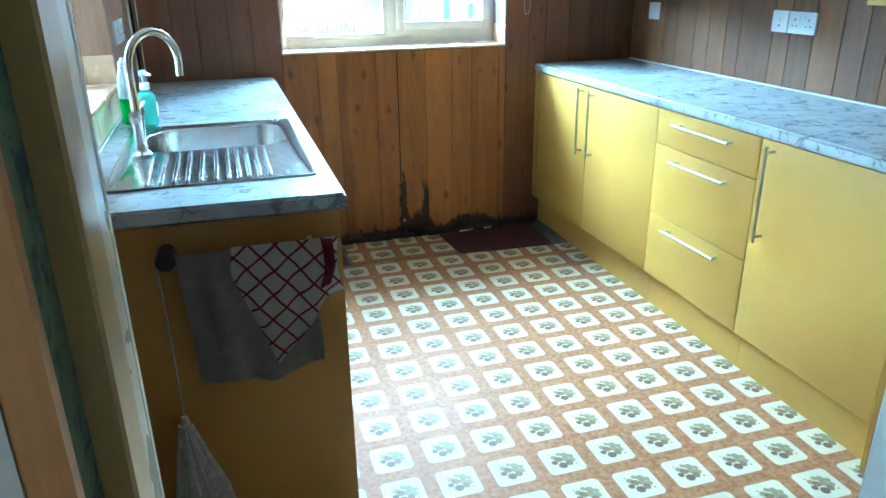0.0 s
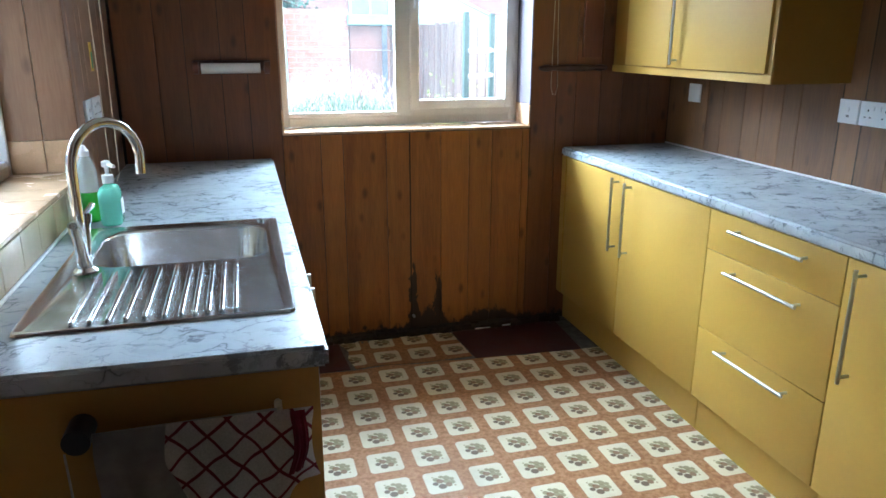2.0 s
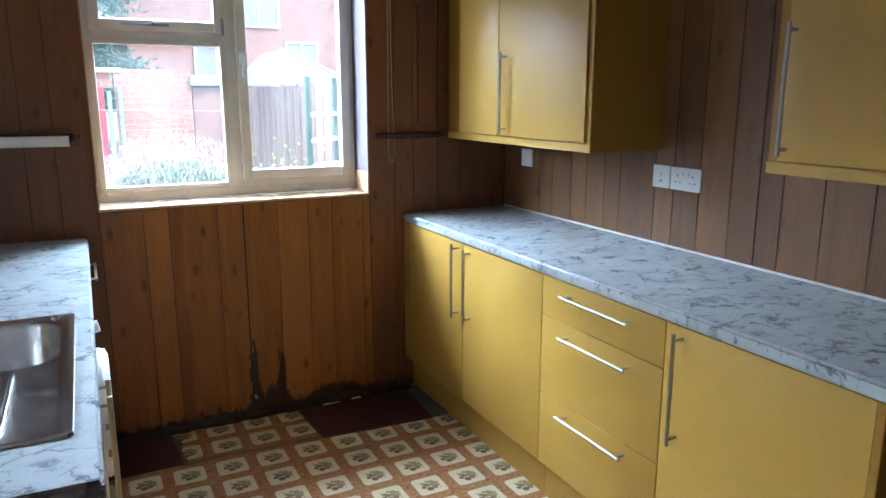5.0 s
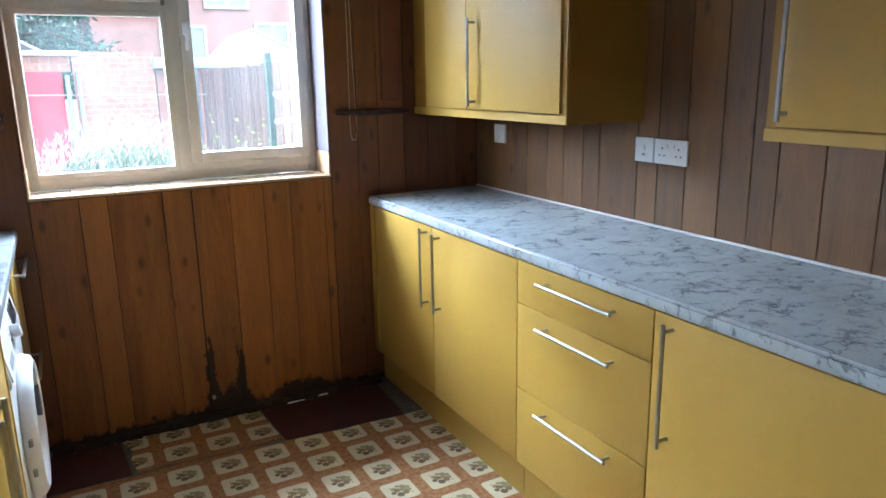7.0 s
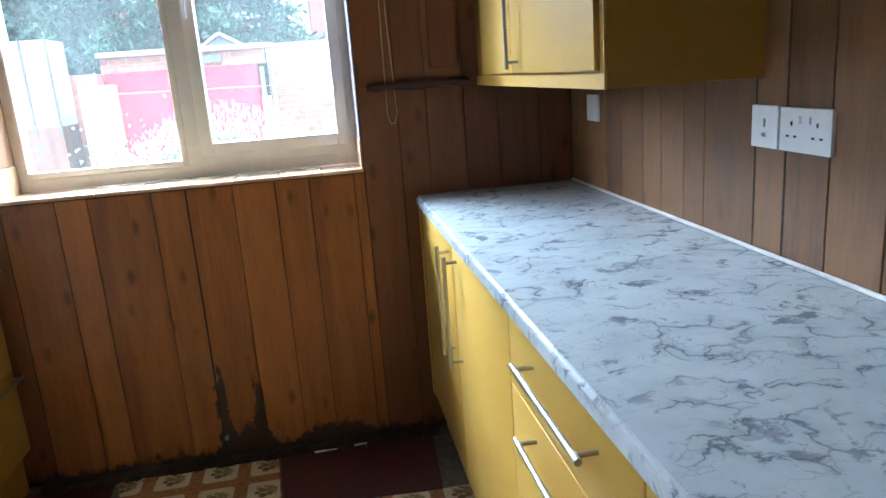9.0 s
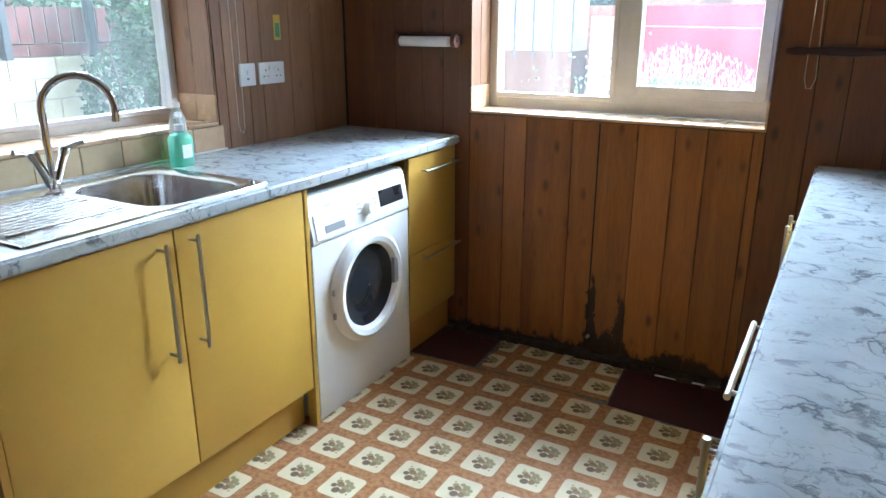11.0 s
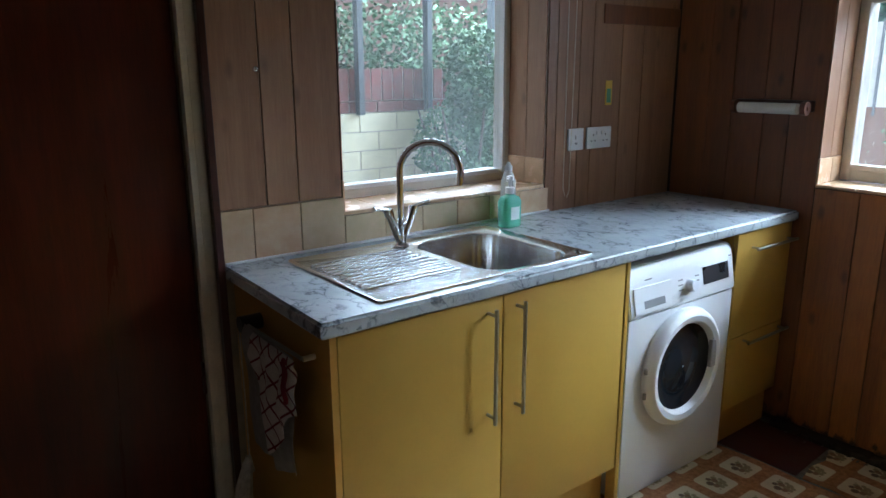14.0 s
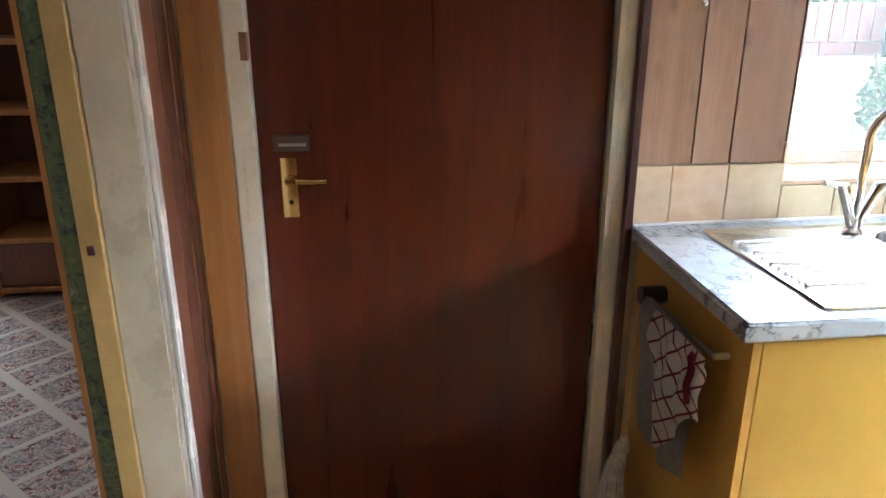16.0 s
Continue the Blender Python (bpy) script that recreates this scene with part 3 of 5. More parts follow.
board(wall_left, -BT, 0.0, NEAR + 0.008, NEAR + 0.022, 0, TOP, M["brown_wood"])
board(wall_left, -BT, 0.004, NEAR + 0.030, DY0 - 0.002, 0, TOP, M["orange_wood"])
boards_x(wall_near, NEAR, NEAR + 0.006, [0.005, 0.10, OX0 - 0.072], 0, TOP, M["brown_wood"])
boards_x(wall_near, NEAR, NEAR + 0.006, [OX1 + 0.10, 1.22, 1.36, 1.5, 1.65, 1.8, 1.95, 2.1, 2.25, 2.4, RIGHT - 0.002], 0, TOP, M["panel"])
# raised batten board on the side wall and a red-stained board by the wall cabinet
solid("wall_batten", box(B(), 0.0005, 0.008, 3.52, FAR - 0.002, 1.63, 1.705, 0.002), M["panel"], "short horizontal wooden board across the panelling", "board")
solid("wall_batten", box(B(), 2.10, 2.20, FAR - 0.016, FAR - 0.0005, 1.34, 1.9, 0.003), M["red_board"], "upright reddish board on the back wall", "board")

# ---------- windows ----------
FY = FAR + 0.18


def frame_rect(bm, x0, x1, z0, z1, y0, y1, w, bevel=0.006):
    box(bm, x0, x0 + w, y0, y1, z0, z1, bevel, 2)
    box(bm, x1 - w, x1, y0, y1, z0, z1, bevel, 2)
    box(bm, x0 + w - 0.001, x1 - w + 0.001, y0 + 0.0005, y1 - 0.0005, z0, z0 + w, bevel, 2)
    box(bm, x0 + w - 0.001, x1 - w + 0.001, y0 + 0.0005, y1 - 0.0005, z1 - w, z1, bevel, 2)


win_b = thing("window_1", (1.24, FY, WZ0), "cream framed window with a small top vent and a tall casement", "", kind="structure")
bm = B()
frame_rect(bm, WX0 + 0.004, WX1 - 0.004, WZ0 + 0.002, WZ1 - 0.002, FY, FY + 0.07, 0.042)
box(bm, 1.290, WX1 - 0.040, FY + 0.0015, FY + 0.068, WZ0 + 0.035, WZ0 + 0.082, 0.004, 1)
box(bm, 1.232, 1.300, FY + 0.001, FY + 0.069, WZ0 + 0.04, WZ1 - 0.04, 0.006, 2)
box(bm, WX0 + 0.045, 1.233, FY + 0.002, FY + 0.068, 1.698, 1.755, 0.006, 2)
part("window_frame", bm, M["upvc"], win_b, smooth=True)
bm = B()
frame_rect(bm, WX0 + 0.022, 1.238, WZ0 + 0.045, 1.712, FY - 0.004, FY + 0.04, 0.022, 0.004)
part("bead_frame", bm, M["upvc"], win_b, smooth=True)
bm = B()
frame_rect(bm, WX0 + 0.036, 1.238, 1.748, WZ1 - 0.03, FY - 0.014, FY + 0.04, 0.042, 0.006)
part("top_vent", bm, M["upvc"], win_b, "small top-hung vent sash", smooth=True)
bm = B()
frame_rect(bm, 1.288, WX1 - 0.032, WZ0 + 0.075, WZ1 - 0.03, FY - 0.018, FY + 0.04, 0.044, 0.007)
part("casement", bm, M["upvc"], win_b, "side-hung casement sash", smooth=True)
for x0, x1, z0, z1 in ((WX0 + 0.042, 1.218, WZ0 + 0.065, 1.692), (WX0 + 0.076, 1.198, 1.797, WZ1 - 0.068), (1.330, WX1 - 0.074, WZ0 + 0.117, WZ1 - 0.072)):
    p = part("pane", box(B(), x0, x1, FY + 0.012, FY + 0.018, z0, z1), M["glass"], win_b)
    p.visible_shadow = False
bm = B()
box(bm, 0.92, 1.01, FY - 0.024, FY - 0.012, 1.765, 1.777, 0.003)
ball(bm, (0.94, FY - 0.03, 1.772), 0.010)
rod(bm, (0.82, FY - 0.026, 1.770), (0.95, FY - 0.026, 1.772), 0.004)
part("stay_handle", bm, M["grey_plastic"], win_b, "grey metal vent stay", smooth=True)
bm = B()
box(bm, 1.222, 1.237, FY - 0.022, FY - 0.004, 1.735, 1.81, 0.003)
part("hinge", bm, M["grey_plastic"], win_b)
bm = B()
box(bm, 1.296, 1.315, FY - 0.032, FY - 0.016, 1.62, 1.67, 0.004)
rod(bm, (1.308, FY - 0.045, 1.665), (1.306, FY - 0.045, 1.56), 0.006)
rod(bm, (1.308, FY - 0.045, 1.655), (1.308, FY - 0.02, 1.655), 0.006)
part("casement_handle", bm, M["white_plastic"], win_b, "white lever casement handle", smooth=True)
# reveals: a board each side, and tiles on the sill
part("reveal_board", box(B(), WX1 + 0.0005 - 0.006, WX1 - 0.0005, FAR + 0.0, FY - 0.001, WZ0 + 0.10, WZ1 - 0.002, 0.001), M["lilac"], wall_far, "pale lilac reveal lining")
for a, b in ((FAR, FAR + 0.085), (FAR + 0.087, FY - 0.001)):
    part("reveal_board", box(B(), WX0 + 0.0005, WX0 + 0.006, a, b, WZ0 + 0.10, WZ1 - 0.002, 0.001), M["panel_side"], wall_far)
n_t = 8
for i in range(n_t):
    a = WX0 + i * (WX1 - WX0) / n_t
    b = WX0 + (i + 1) * (WX1 - WX0) / n_t
    part("sill_tile", box(B(), a + 0.001, b - 0.001, FAR - 0.004, FY - 0.001, WZ0 - 0.012, WZ0, 0.002), M["sill_tile"], wall_far)
for x0, x1 in ((WX0 + 0.0005, WX0 + 0.009), (WX1 - 0.009, WX1 - 0.0005)):
    for y0, y1 in ((FAR - 0.002, FAR + 0.1), (FAR + 0.102, FY - 0.001)):
        part("sill_tile", box(B(), x0, x1, y0, y1, WZ0 + 0.0005, WZ0 + 0.099, 0.0015), M["sill_tile"], wall_far)

FX = -0.2
win_s = thing("window_2", (FX, 2.84, 1.02), "cream framed fixed window over the sink", "", kind="structure")
bm = B()
for y0, y1, z0, z1 in ((SY0 + 0.004, SY0 + 0.046, 1.012, 1.996), (SY1 - 0.028, SY1 - 0.002, 1.012, 1.996), (SY0 + 0.045, SY1 - 0.029, 1.012, 1.062), (SY0 + 0.045, SY1 - 0.029, 1.79, 1.996)):
    box(bm, FX - 0.07, FX, y0, y1, z0, z1, 0.006, 2)
part("window_frame", bm, M["upvc"], win_s, smooth=True)
bm = B()
for y0, y1, z0, z1 in ((SY0 + 0.04, SY0 + 0.058, 1.05, 1.80), (SY1 - 0.042, SY1 - 0.026, 1.05, 1.80), (SY0 + 0.057, SY1 - 0.06, 1.05, 1.068), (SY0 + 0.057, SY1 - 0.06, 1.78, 1.80)):
    box(bm, FX - 0.05, FX + 0.006, y0, y1, z0, z1, 0.003, 1)
part("bead_frame", bm, M["white_plastic"], win_s)
p = part("pane", box(B(), FX - 0.022, FX - 0.016, SY0 + 0.055, SY1 - 0.04, 1.06, 1.79), M["hazy_glass"], win_s)
p.visible_shadow = False
for a, b in ((-0.008 - 0.09, 0.0), (FX + 0.001, -0.1)):
    part("reveal_board", box(B(), a, b, SY1 - 0.006, SY1 - 0.0005, 1.12, 1.999, 0.001), M["panel_side"], wall_left)
part("reveal_board", box(B(), FX + 0.001, 0.0, SY0 + 0.0005, SY0 + 0.006, 1.12, 1.999, 0.001), M["brown_wood"], wall_left)
for i in range(6):
    a = SY0 + i * (SY1 - SY0) / 6
    part("sill_tile", box(B(), FX + 0.001, 0.004, a + 0.001, a + (SY1 - SY0) / 6 - 0.001, 1.008, 1.02, 0.002), M["sill_tile"], wall_left)
for y0, y1 in ((SY0 + 0.0005, SY0 + 0.009), (SY1 - 0.009, SY1 - 0.0005)):
    for x0, x1 in ((FX + 0.001, -0.101), (-0.099, 0.002)):
        part("sill_tile", box(B(), x0, x1, y0, y1, 1.0205, 1.119, 0.0015), M["sill_tile"], wall_left)
# splashback tiles
cuts = [1.923, 2.020, 2.172, SY0 + 0.006, 2.476, 2.628, 2.780, 2.932, 3.084, 3.236]
for i, (a, b) in enumerate(zip(cuts, cuts[1:])):
    top = 1.066 if b <= SY0 + 0.01 else 1.005
    part("wall_tile", box(B(), -0.006, 0.003, a + 0.001, b - 0.001, 0.913, top, 0.0015), M["tile"], wall_left)
solid("sealant_strip", box(B(), 0.0035, 0.012, 1.925, 3.24, 0.9105, 0.918, 0.002), M["mastic"], "white sealant bead behind the sink", "sealant")
solid("sealant_strip", box(B(), RIGHT - 0.010, RIGHT - 0.0005, 1.60, FAR - 0.012, 0.9105, 0.918, 0.002), M["mastic"], "white sealant bead along the long worktop", "sealant")

# ---------- handles ----------
def bar_handle(parent, p0, p1, out, label="slim brushed steel bar handle"):
    """A bar from p0 to p1 on two feet; out is the way to the door."""
    p0, p1, out = Vector(p0), Vector(p1), Vector(out)
    d = (p1 - p0).normalized()
    bm = B()
    rod(bm, p0, p1, 0.0058, 12)
    for q in (p0 + d * 0.018, p1 - d * 0.018):
        rod(bm, q, q + out, 0.0045, 10)
    return part("handle", bm, M["steel"], parent, label, smooth=True)


def worktop(name, poly, label, hole=None):
    """Slab 40 mm thick with a rounded edge; hole cut for a bowl."""
    bm = B()
    z0, z1 = 0.87, 0.91
    if hole is None:
        vs = [bm.verts.new((x, y, z0)) for x, y in poly]
        f = bm.faces.new(vs)
        r = bmesh.ops.extrude_face_region(bm, geom=[f])
        bmesh.ops.translate(bm, verts=[v for v in r["geom"] if isinstance(v, bmesh.types.BMVert)], vec=(0, 0, z1 - z0))
        bmesh.ops.bevel(bm, geom=[e for e in bm.edges], offset=0.008, segments=3, affect="EDGES")
    else:
        (ax, ay), (bx, by), (cx, cy), (dx, dy) = poly
        hx0, hx1, hy0, hy1 = hole
        outer = [(ax, ay), (bx, by), (cx, cy), (dx, dy)]
        inner = [(hx0, hy0), (hx1, hy0), (hx1, hy1), (hx0, hy1)]
        vo = [[bm.verts.new((x, y, z)) for x, y in outer] for z in (z0, z1)]
        vi = [[bm.verts.new((x, y, z)) for x, y in inner] for z in (z0, z1)]
        for i in range(4):
            j = (i + 1) % 4
            bm.faces.new((vo[0][i], vo[0][j], vo[1][j], vo[1][i]))
            bm.faces.new((vi[0][i], vi[0][j], vi[1][j], vi[1][i]))
            bm.faces.new((vo[1][i], vo[1][j], vi[1][j], vi[1][i]))
            bm.faces.new((vo[0][i], vo[0][j], vi[0][j], vi[0][i]))
        sharp = [e for e in bm.edges if all(v in vo[1] for v in e.verts) or all(v in vo[0] for v in e.verts)]
        bmesh.ops.bevel(bm, geom=sharp, offset=0.007, segments=3, affect="EDGES")
    return solid(name, bm, M["marble"], label, "worktop", smooth=True)


worktop("worktop", [(2.018, 1.577), (RIGHT - 0.001, 1.577), (RIGHT - 0.001, FAR - 0.001), (2.018, FAR - 0.001)], "long grey marbled laminate worktop on the yellow base units")
worktop("worktop", [(0.001, 1.920), (0.614, 1.905), (0.614, FAR - 0.001), (0.001, FAR - 0.001)], "grey marbled laminate worktop with the inset sink", (0.105, 0.555, 2.46, 2.825))

# ---------- right base units ----------
DX, HX = 2.027, 1.993                               # door faces, and the bars before them


PX = 2.066                                         # plinth face


def door_x(parent, x0, x1, y0, y1, z0, z1, name="door", mat="yellow"):
    return part(name, box(B(), x0, x1, y0, y1, z0, z1, 0.003, 2), M[mat], parent, smooth=True)


def base_body(parent, x0, x1, y0, y1, mat="yellow", plx=None):
    bm = B()
    box(bm, x0, x1, y0, y1, 0.14, 0.869)
    part("body", bm, M[mat], parent)


unit = thing("base_unit", (2.33, 3.40, 0), "mustard yellow double-door base unit under the long worktop", "kitchen cabinet", "right base units")
base_body(unit, DX + 0.02, 2.59, 2.816, 4.0)
a = door_x(unit, DX, DX + 0.018, 2.814, 3.403, 0.158, 0.866)
bar_handle(a, (HX, 3.341, 0.534), (HX, 3.341, 0.853), (DX - HX + 0.001, 0, 0))
a = door_x(unit, DX, DX + 0.018, 3.407, 3.965, 0.158, 0.866)
bar_handle(a, (HX, 3.447, 0.534), (HX, 3.447, 0.857), (DX - HX + 0.001, 0, 0))
part("filler", box(B(), DX - 0.004, DX + 0.016, 3.968, FAR - 0.006, 0.158, 0.868, 0.001), M["yellow"], unit)
part("plinth", box(B(), PX, PX + 0.016, 2.818, FAR - 0.006, 0.004, 0.158, 0.001), M["yellow"], unit)

unit = thing("drawer_unit", (2.33, 2.51, 0), "mustard yellow three-drawer base unit with steel bar handles", "kitchen cabinet", "right base units")
base_body(unit, DX + 0.02, 2.59, 2.218, 2.812)
for z0, z1, hz in ((0.726, 0.866, 0.822), (0.434, 0.723, 0.679), (0.158, 0.431, 0.394)):
    a = door_x(unit, DX, DX + 0.018, 2.217, 2.810, z0, z1, "drawer")
    bar_handle(a, (HX, 2.339, hz), (HX, 2.668, hz), (DX - HX + 0.001, 0, 0))
part("plinth", box(B(), PX, PX + 0.016, 2.220, 2.816, 0.004, 0.158, 0.001), M["yellow"], unit)

unit = thing("base_unit", (2.33, 1.91, 0), "mustard yellow single-door base unit at the end of the long worktop", "kitchen cabinet", "right base units")
base_body(unit, DX + 0.02, 2.59, 1.620, 2.214)
a = door_x(unit, DX, DX + 0.018, 1.621, 2.213, 0.158, 0.866)
bar_handle(a, (HX, 2.152, 0.530), (HX, 2.152, 0.852), (DX - HX + 0.001, 0, 0))
part("plinth", box(B(), PX, PX + 0.016, 1.6195, 2.218, 0.004, 0.158, 0.001), M["yellow"], unit)
# The end's shade is put into its darker colour.
part("end_panel", box(B(), DX - 0.002, 2.600, 1.599, 1.619, 0.004, 0.868, 0.002), M["yellow_shaded"], unit, "brown yellow end panel")

# ---------- wall cabinets ----------
CX = 2.262


def wall_cabinet(y0, y1, doors, label):
    u = thing("wall_cabinet", (2.46, (y0 + y1) / 2, 1.28), label, "kitchen cabinet", "yellow wall cabinets")
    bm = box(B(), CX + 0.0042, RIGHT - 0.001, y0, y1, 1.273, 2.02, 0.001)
    part("body", bm, M["yellow_shaded"], u, "orange mustard carcass with its shade put into the colour")
    part("bottom_rail", box(B(), CX - 0.002, CX + 0.0038, y0, y1, 1.273, 1.304, 0.001), M["yellow"], u)
    part("side_edge", box(B(), CX - 0.002, CX + 0.0038, y0, y0 + 0.022, 1.305, 2.02, 0.001), M["yellow"], u)
    for a, b, hy in doors:
        d = door_x(u, CX - 0.014, CX + 0.0035, a, b, 1.309, 2.0)
        if hy:
            bar_handle(d, (CX - 0.045, hy, 1.322), (CX - 0.045, hy, 1.654), (0.032, 0, 0))
    return u


wall_cabinet(2.880, 4.005, [(2.902, 3.505, 3.443), (3.510, 3.86, None)], "mustard yellow two-door wall cabinet in the corner")
wall_cabinet(1.43, 2.130, [(1.455, 2.090, 2.066)], "mustard yellow wall cabinet above the long worktop")

# ---------- left run ----------
LX = 0.580
unit = thing("sink_unit", (0.3, 2.44, 0), "mustard yellow double-door sink unit", "kitchen cabinet", "left base units")
bm = B()
box(bm, 0.02, LX - 0.002, 1.955, 1.975, 0.14, 0.868)
box(bm, 0.02, LX - 0.002, 2.962, 2.98, 0.14, 0.868)
box(bm, 0.02, LX - 0.003, 1.975, 2.962, 0.14, 0.158)
part("body", bm, M["yellow_dark"], unit)
a = door_x(unit, LX, LX + 0.018, 1.954, 2.461, 0.155, 0.866)
bar_handle(a, (LX + 0.052, 2.409, 0.512), (LX + 0.052, 2.409, 0.842), (-0.035, 0, 0))
a = door_x(unit, LX, LX + 0.018, 2.465, 2.978, 0.155, 0.866)
bar_handle(a, (LX + 0.052, 2.513, 0.515), (LX + 0.052, 2.513, 0.844), (-0.035, 0, 0))
part("end_post", box(B(), LX - 0.02, LX + 0.020, 2.981, 3.001, 0.0, 0.868, 0.002), M["yellow"], unit)
part("plinth", box(B(), LX - 0.05, LX - 0.034, 1.95, 2.979, 0.004, 0.15, 0.001), M["yellow"], unit)
# end panel
bm = B()
vs = [bm.verts.new(p) for p in ((0.02, 1.940, 0.004), (LX + 0.018, 1.934, 0.004), (LX + 0.018, 1.952, 0.004), (0.02, 1.958, 0.004))]
f = bm.faces.new(vs)
r = bmesh.ops.extrude_face_region(bm, geom=[f])
bmesh.ops.translate(bm, verts=[v for v in r["geom"] if isinstance(v, bmesh.types.BMVert)], vec=(0, 0, 0.864))
part("end_panel", bm, M["yellow_dark"], unit, "brown yellow end panel")

unit = thing("drawer_unit", (0.3, 3.79, 0), "mustard yellow two-drawer unit between the washing machine and the back wall", "kitchen cabinet", "left base units")
bm = B()
box(bm, 0.02, LX - 0.002, 3.618, 4.0, 0.14, 0.868)
part("body", bm, M["yellow_dark"], unit)
a = door_x(unit, LX, LX + 0.018, 3.620, 4.008, 0.456, 0.866, "drawer")
bar_handle(a, (LX + 0.05, 3.705, 0.802), (LX + 0.05, 4.0, 0.802), (-0.033, 0, 0))
a = door_x(unit, LX, LX + 0.018, 3.620, 4.008, 0.158, 0.453, "drawer")
bar_handle(a, (LX + 0.05, 3.705, 0.430), (LX + 0.05, 4.0, 0.430), (-0.033, 0, 0))
part("plinth", box(B(), LX - 0.03, LX - 0.014, 3.618, 4.0, 0.0, 0.155, 0.001), M["yellow_dark"], unit)

# washing machine
wm = thing("washing_machine", (0.3, 3.265, 0), "white front-loading washing machine with a dark round door", "washing machine")
WXF, WY0, WY1 = 0.60, 3.006, 3.608
part("body", box(B(), 0.05, WXF, WY0, WY1, 0.01, 0.665, 0.006, 2), M["appliance"], wm, smooth=True)
bm = B()
vs = [bm.verts.new(p) for p in ((0.05, WY0, 0.668), (WXF + 0.004, WY0, 0.668), (WXF + 0.006, WY0, 0.685), (WXF - 0.02, WY0, 0.822), (WXF - 0.035, WY0, 0.835), (0.05, WY0, 0.835))]
f = bm.faces.new(vs)
r = bmesh.ops.extrude_face_region(bm, geom=[f])
bmesh.ops.translate(bm, verts=[v for v in r["geom"] if isinstance(v, bmesh.types.BMVert)], vec=(0, WY1 - WY0, 0))
bmesh.ops.bevel(bm, geom=bm.edges[:], offset=0.004, segments=2, affect="EDGES")
part("control_panel", bm, M["appliance"], wm, "white control panel", smooth=True)


def panel_x(z):
    return WXF + 0.006 - (z - 0.685) * 0.026 / 0.137


def on_panel(y0, y1, z0, z1, out, back=0.002):
    bm = B()
    vs = [bm.verts.new((panel_x(z) + o, y, z)) for o in (-back, out) for y, z in ((y0, z0), (y1, z0), (y1, z1), (y0, z1))]
    for q in ((0, 1, 2, 3), (4, 5, 6, 7), (0, 1, 5, 4), (1, 2, 6, 5), (2, 3, 7, 6), (3, 0, 4, 7)):
        bm.faces.new([vs[i] for i in q])
    return bm


part("display", on_panel(3.414, 3.572, 0.715, 0.775, 0.0015), M["black_plastic"], wm, "black display window")
part("detergent_drawer", on_panel(3.028, 3.222, 0.684, 0.768, 0.004), M["appliance"], wm, "white detergent drawer")
part("drawer_recess", on_panel(3.075, 3.185, 0.697, 0.722, 0.0045, 0.001), M["grey_plastic"], wm)
bm = B()
rod(bm, (panel_x(0.728), 3.33, 0.728), (panel_x(0.728) + 0.025, 3.33, 0.733), 0.023, 20, 0.019)
part("knob", bm, M["white_plastic"], wm, "round programme knob", smooth=True)
bm = B()
cy, cz = 3.300, 0.442
prof = [(0.212, 0.0), (0.215, 0.012), (0.207, 0.03), (0.190, 0.04), (0.170, 0.036), (0.158, 0.02), (0.155, 0.004)]
rings = []
for rr, hx in prof:
    rings.append([bm.verts.new((WXF + 0.001 + hx, cy + rr * math.cos(2 * math.pi * k / 40), cz + rr * math.sin(2 * math.pi * k / 40))) for k in range(40)])
for p0, p1 in zip(rings, rings[1:]):
    for k in range(40):
        bm.faces.new((p0[k], p0[(k + 1) % 40], p1[(k + 1) % 40], p1[k]))
rim = part("door_ring", bm, M["appliance"], wm, "thick white round door rim", smooth=True)
bm = B()
rings = []
for rr, hx in ((0.157, 0.016), (0.13, 0.004), (0.09, -0.0), (0.05, 0.012), (0.004, 0.016)):
    rings.append([bm.verts.new((WXF + 0.002 + hx, cy + rr * math.cos(2 * math.pi * k / 40), cz + rr * math.sin(2 * math.pi * k / 40))) for k in range(40)])
for p0, p1 in zip(rings, rings[1:]):
    for k in range(40):
        bm.faces.new((p0[k], p0[(k + 1) % 40], p1[(k + 1) % 40], p1[k]))
part("door_glass", bm, M["door_glass"], wm, "dark curved glass bowl", smooth=True)
part("door_handle", box(B(), WXF + 0.022, WXF + 0.038, 3.443, 3.473, 0.405, 0.51, 0.004, 2), M["grey_plastic"], wm, "grey door catch")
for y0, y1, z in ((3.09, 3.13, 0.785), (3.268, 3.295, 0.752), (3.268, 3.295, 0.735), (3.268, 3.295, 0.718), (3.365, 3.39, 0.752), (3.365, 3.39, 0.735), (3.58, 3.60, 0.79)):
    part("print_bar", on_panel(y0, y1, z, z + 0.004, 0.0005, 0.0001), M["grey_plastic"], wm)
for z in (0.38, 0.47):
    part("hinge", rod(B(), (WXF + 0.02, 3.085, z), (WXF + 0.02, 3.085, z + 0.02), 0.006), M["grey_plastic"], wm)

# ---------- sink ----------
sink = thing("sink", (0.3, 2.5, 0.91), "stainless steel inset sink with bowl and ribbed drainer", "sink")
SX0, SX1, Y0, Y1 = 0.068, 0.573, 2.085, 2.858
ZT = 0.9145
bowl = (0.118, 0.545, 2.472, 2.812)


def rrect(x0, x1, y0, y1, r, z, n=6):
    out = []
    for cx, cy, a0 in ((x1 - r, y1 - r, 0), (x0 + r, y1 - r, 90), (x0 + r, y0 + r, 180), (x1 - r, y0 + r, 270)):
        for k in range(n + 1):
            a = radians(a0 + 90 * k / n)
            out.append((cx + r * math.cos(a), cy + r * math.sin(a), z))
    return out


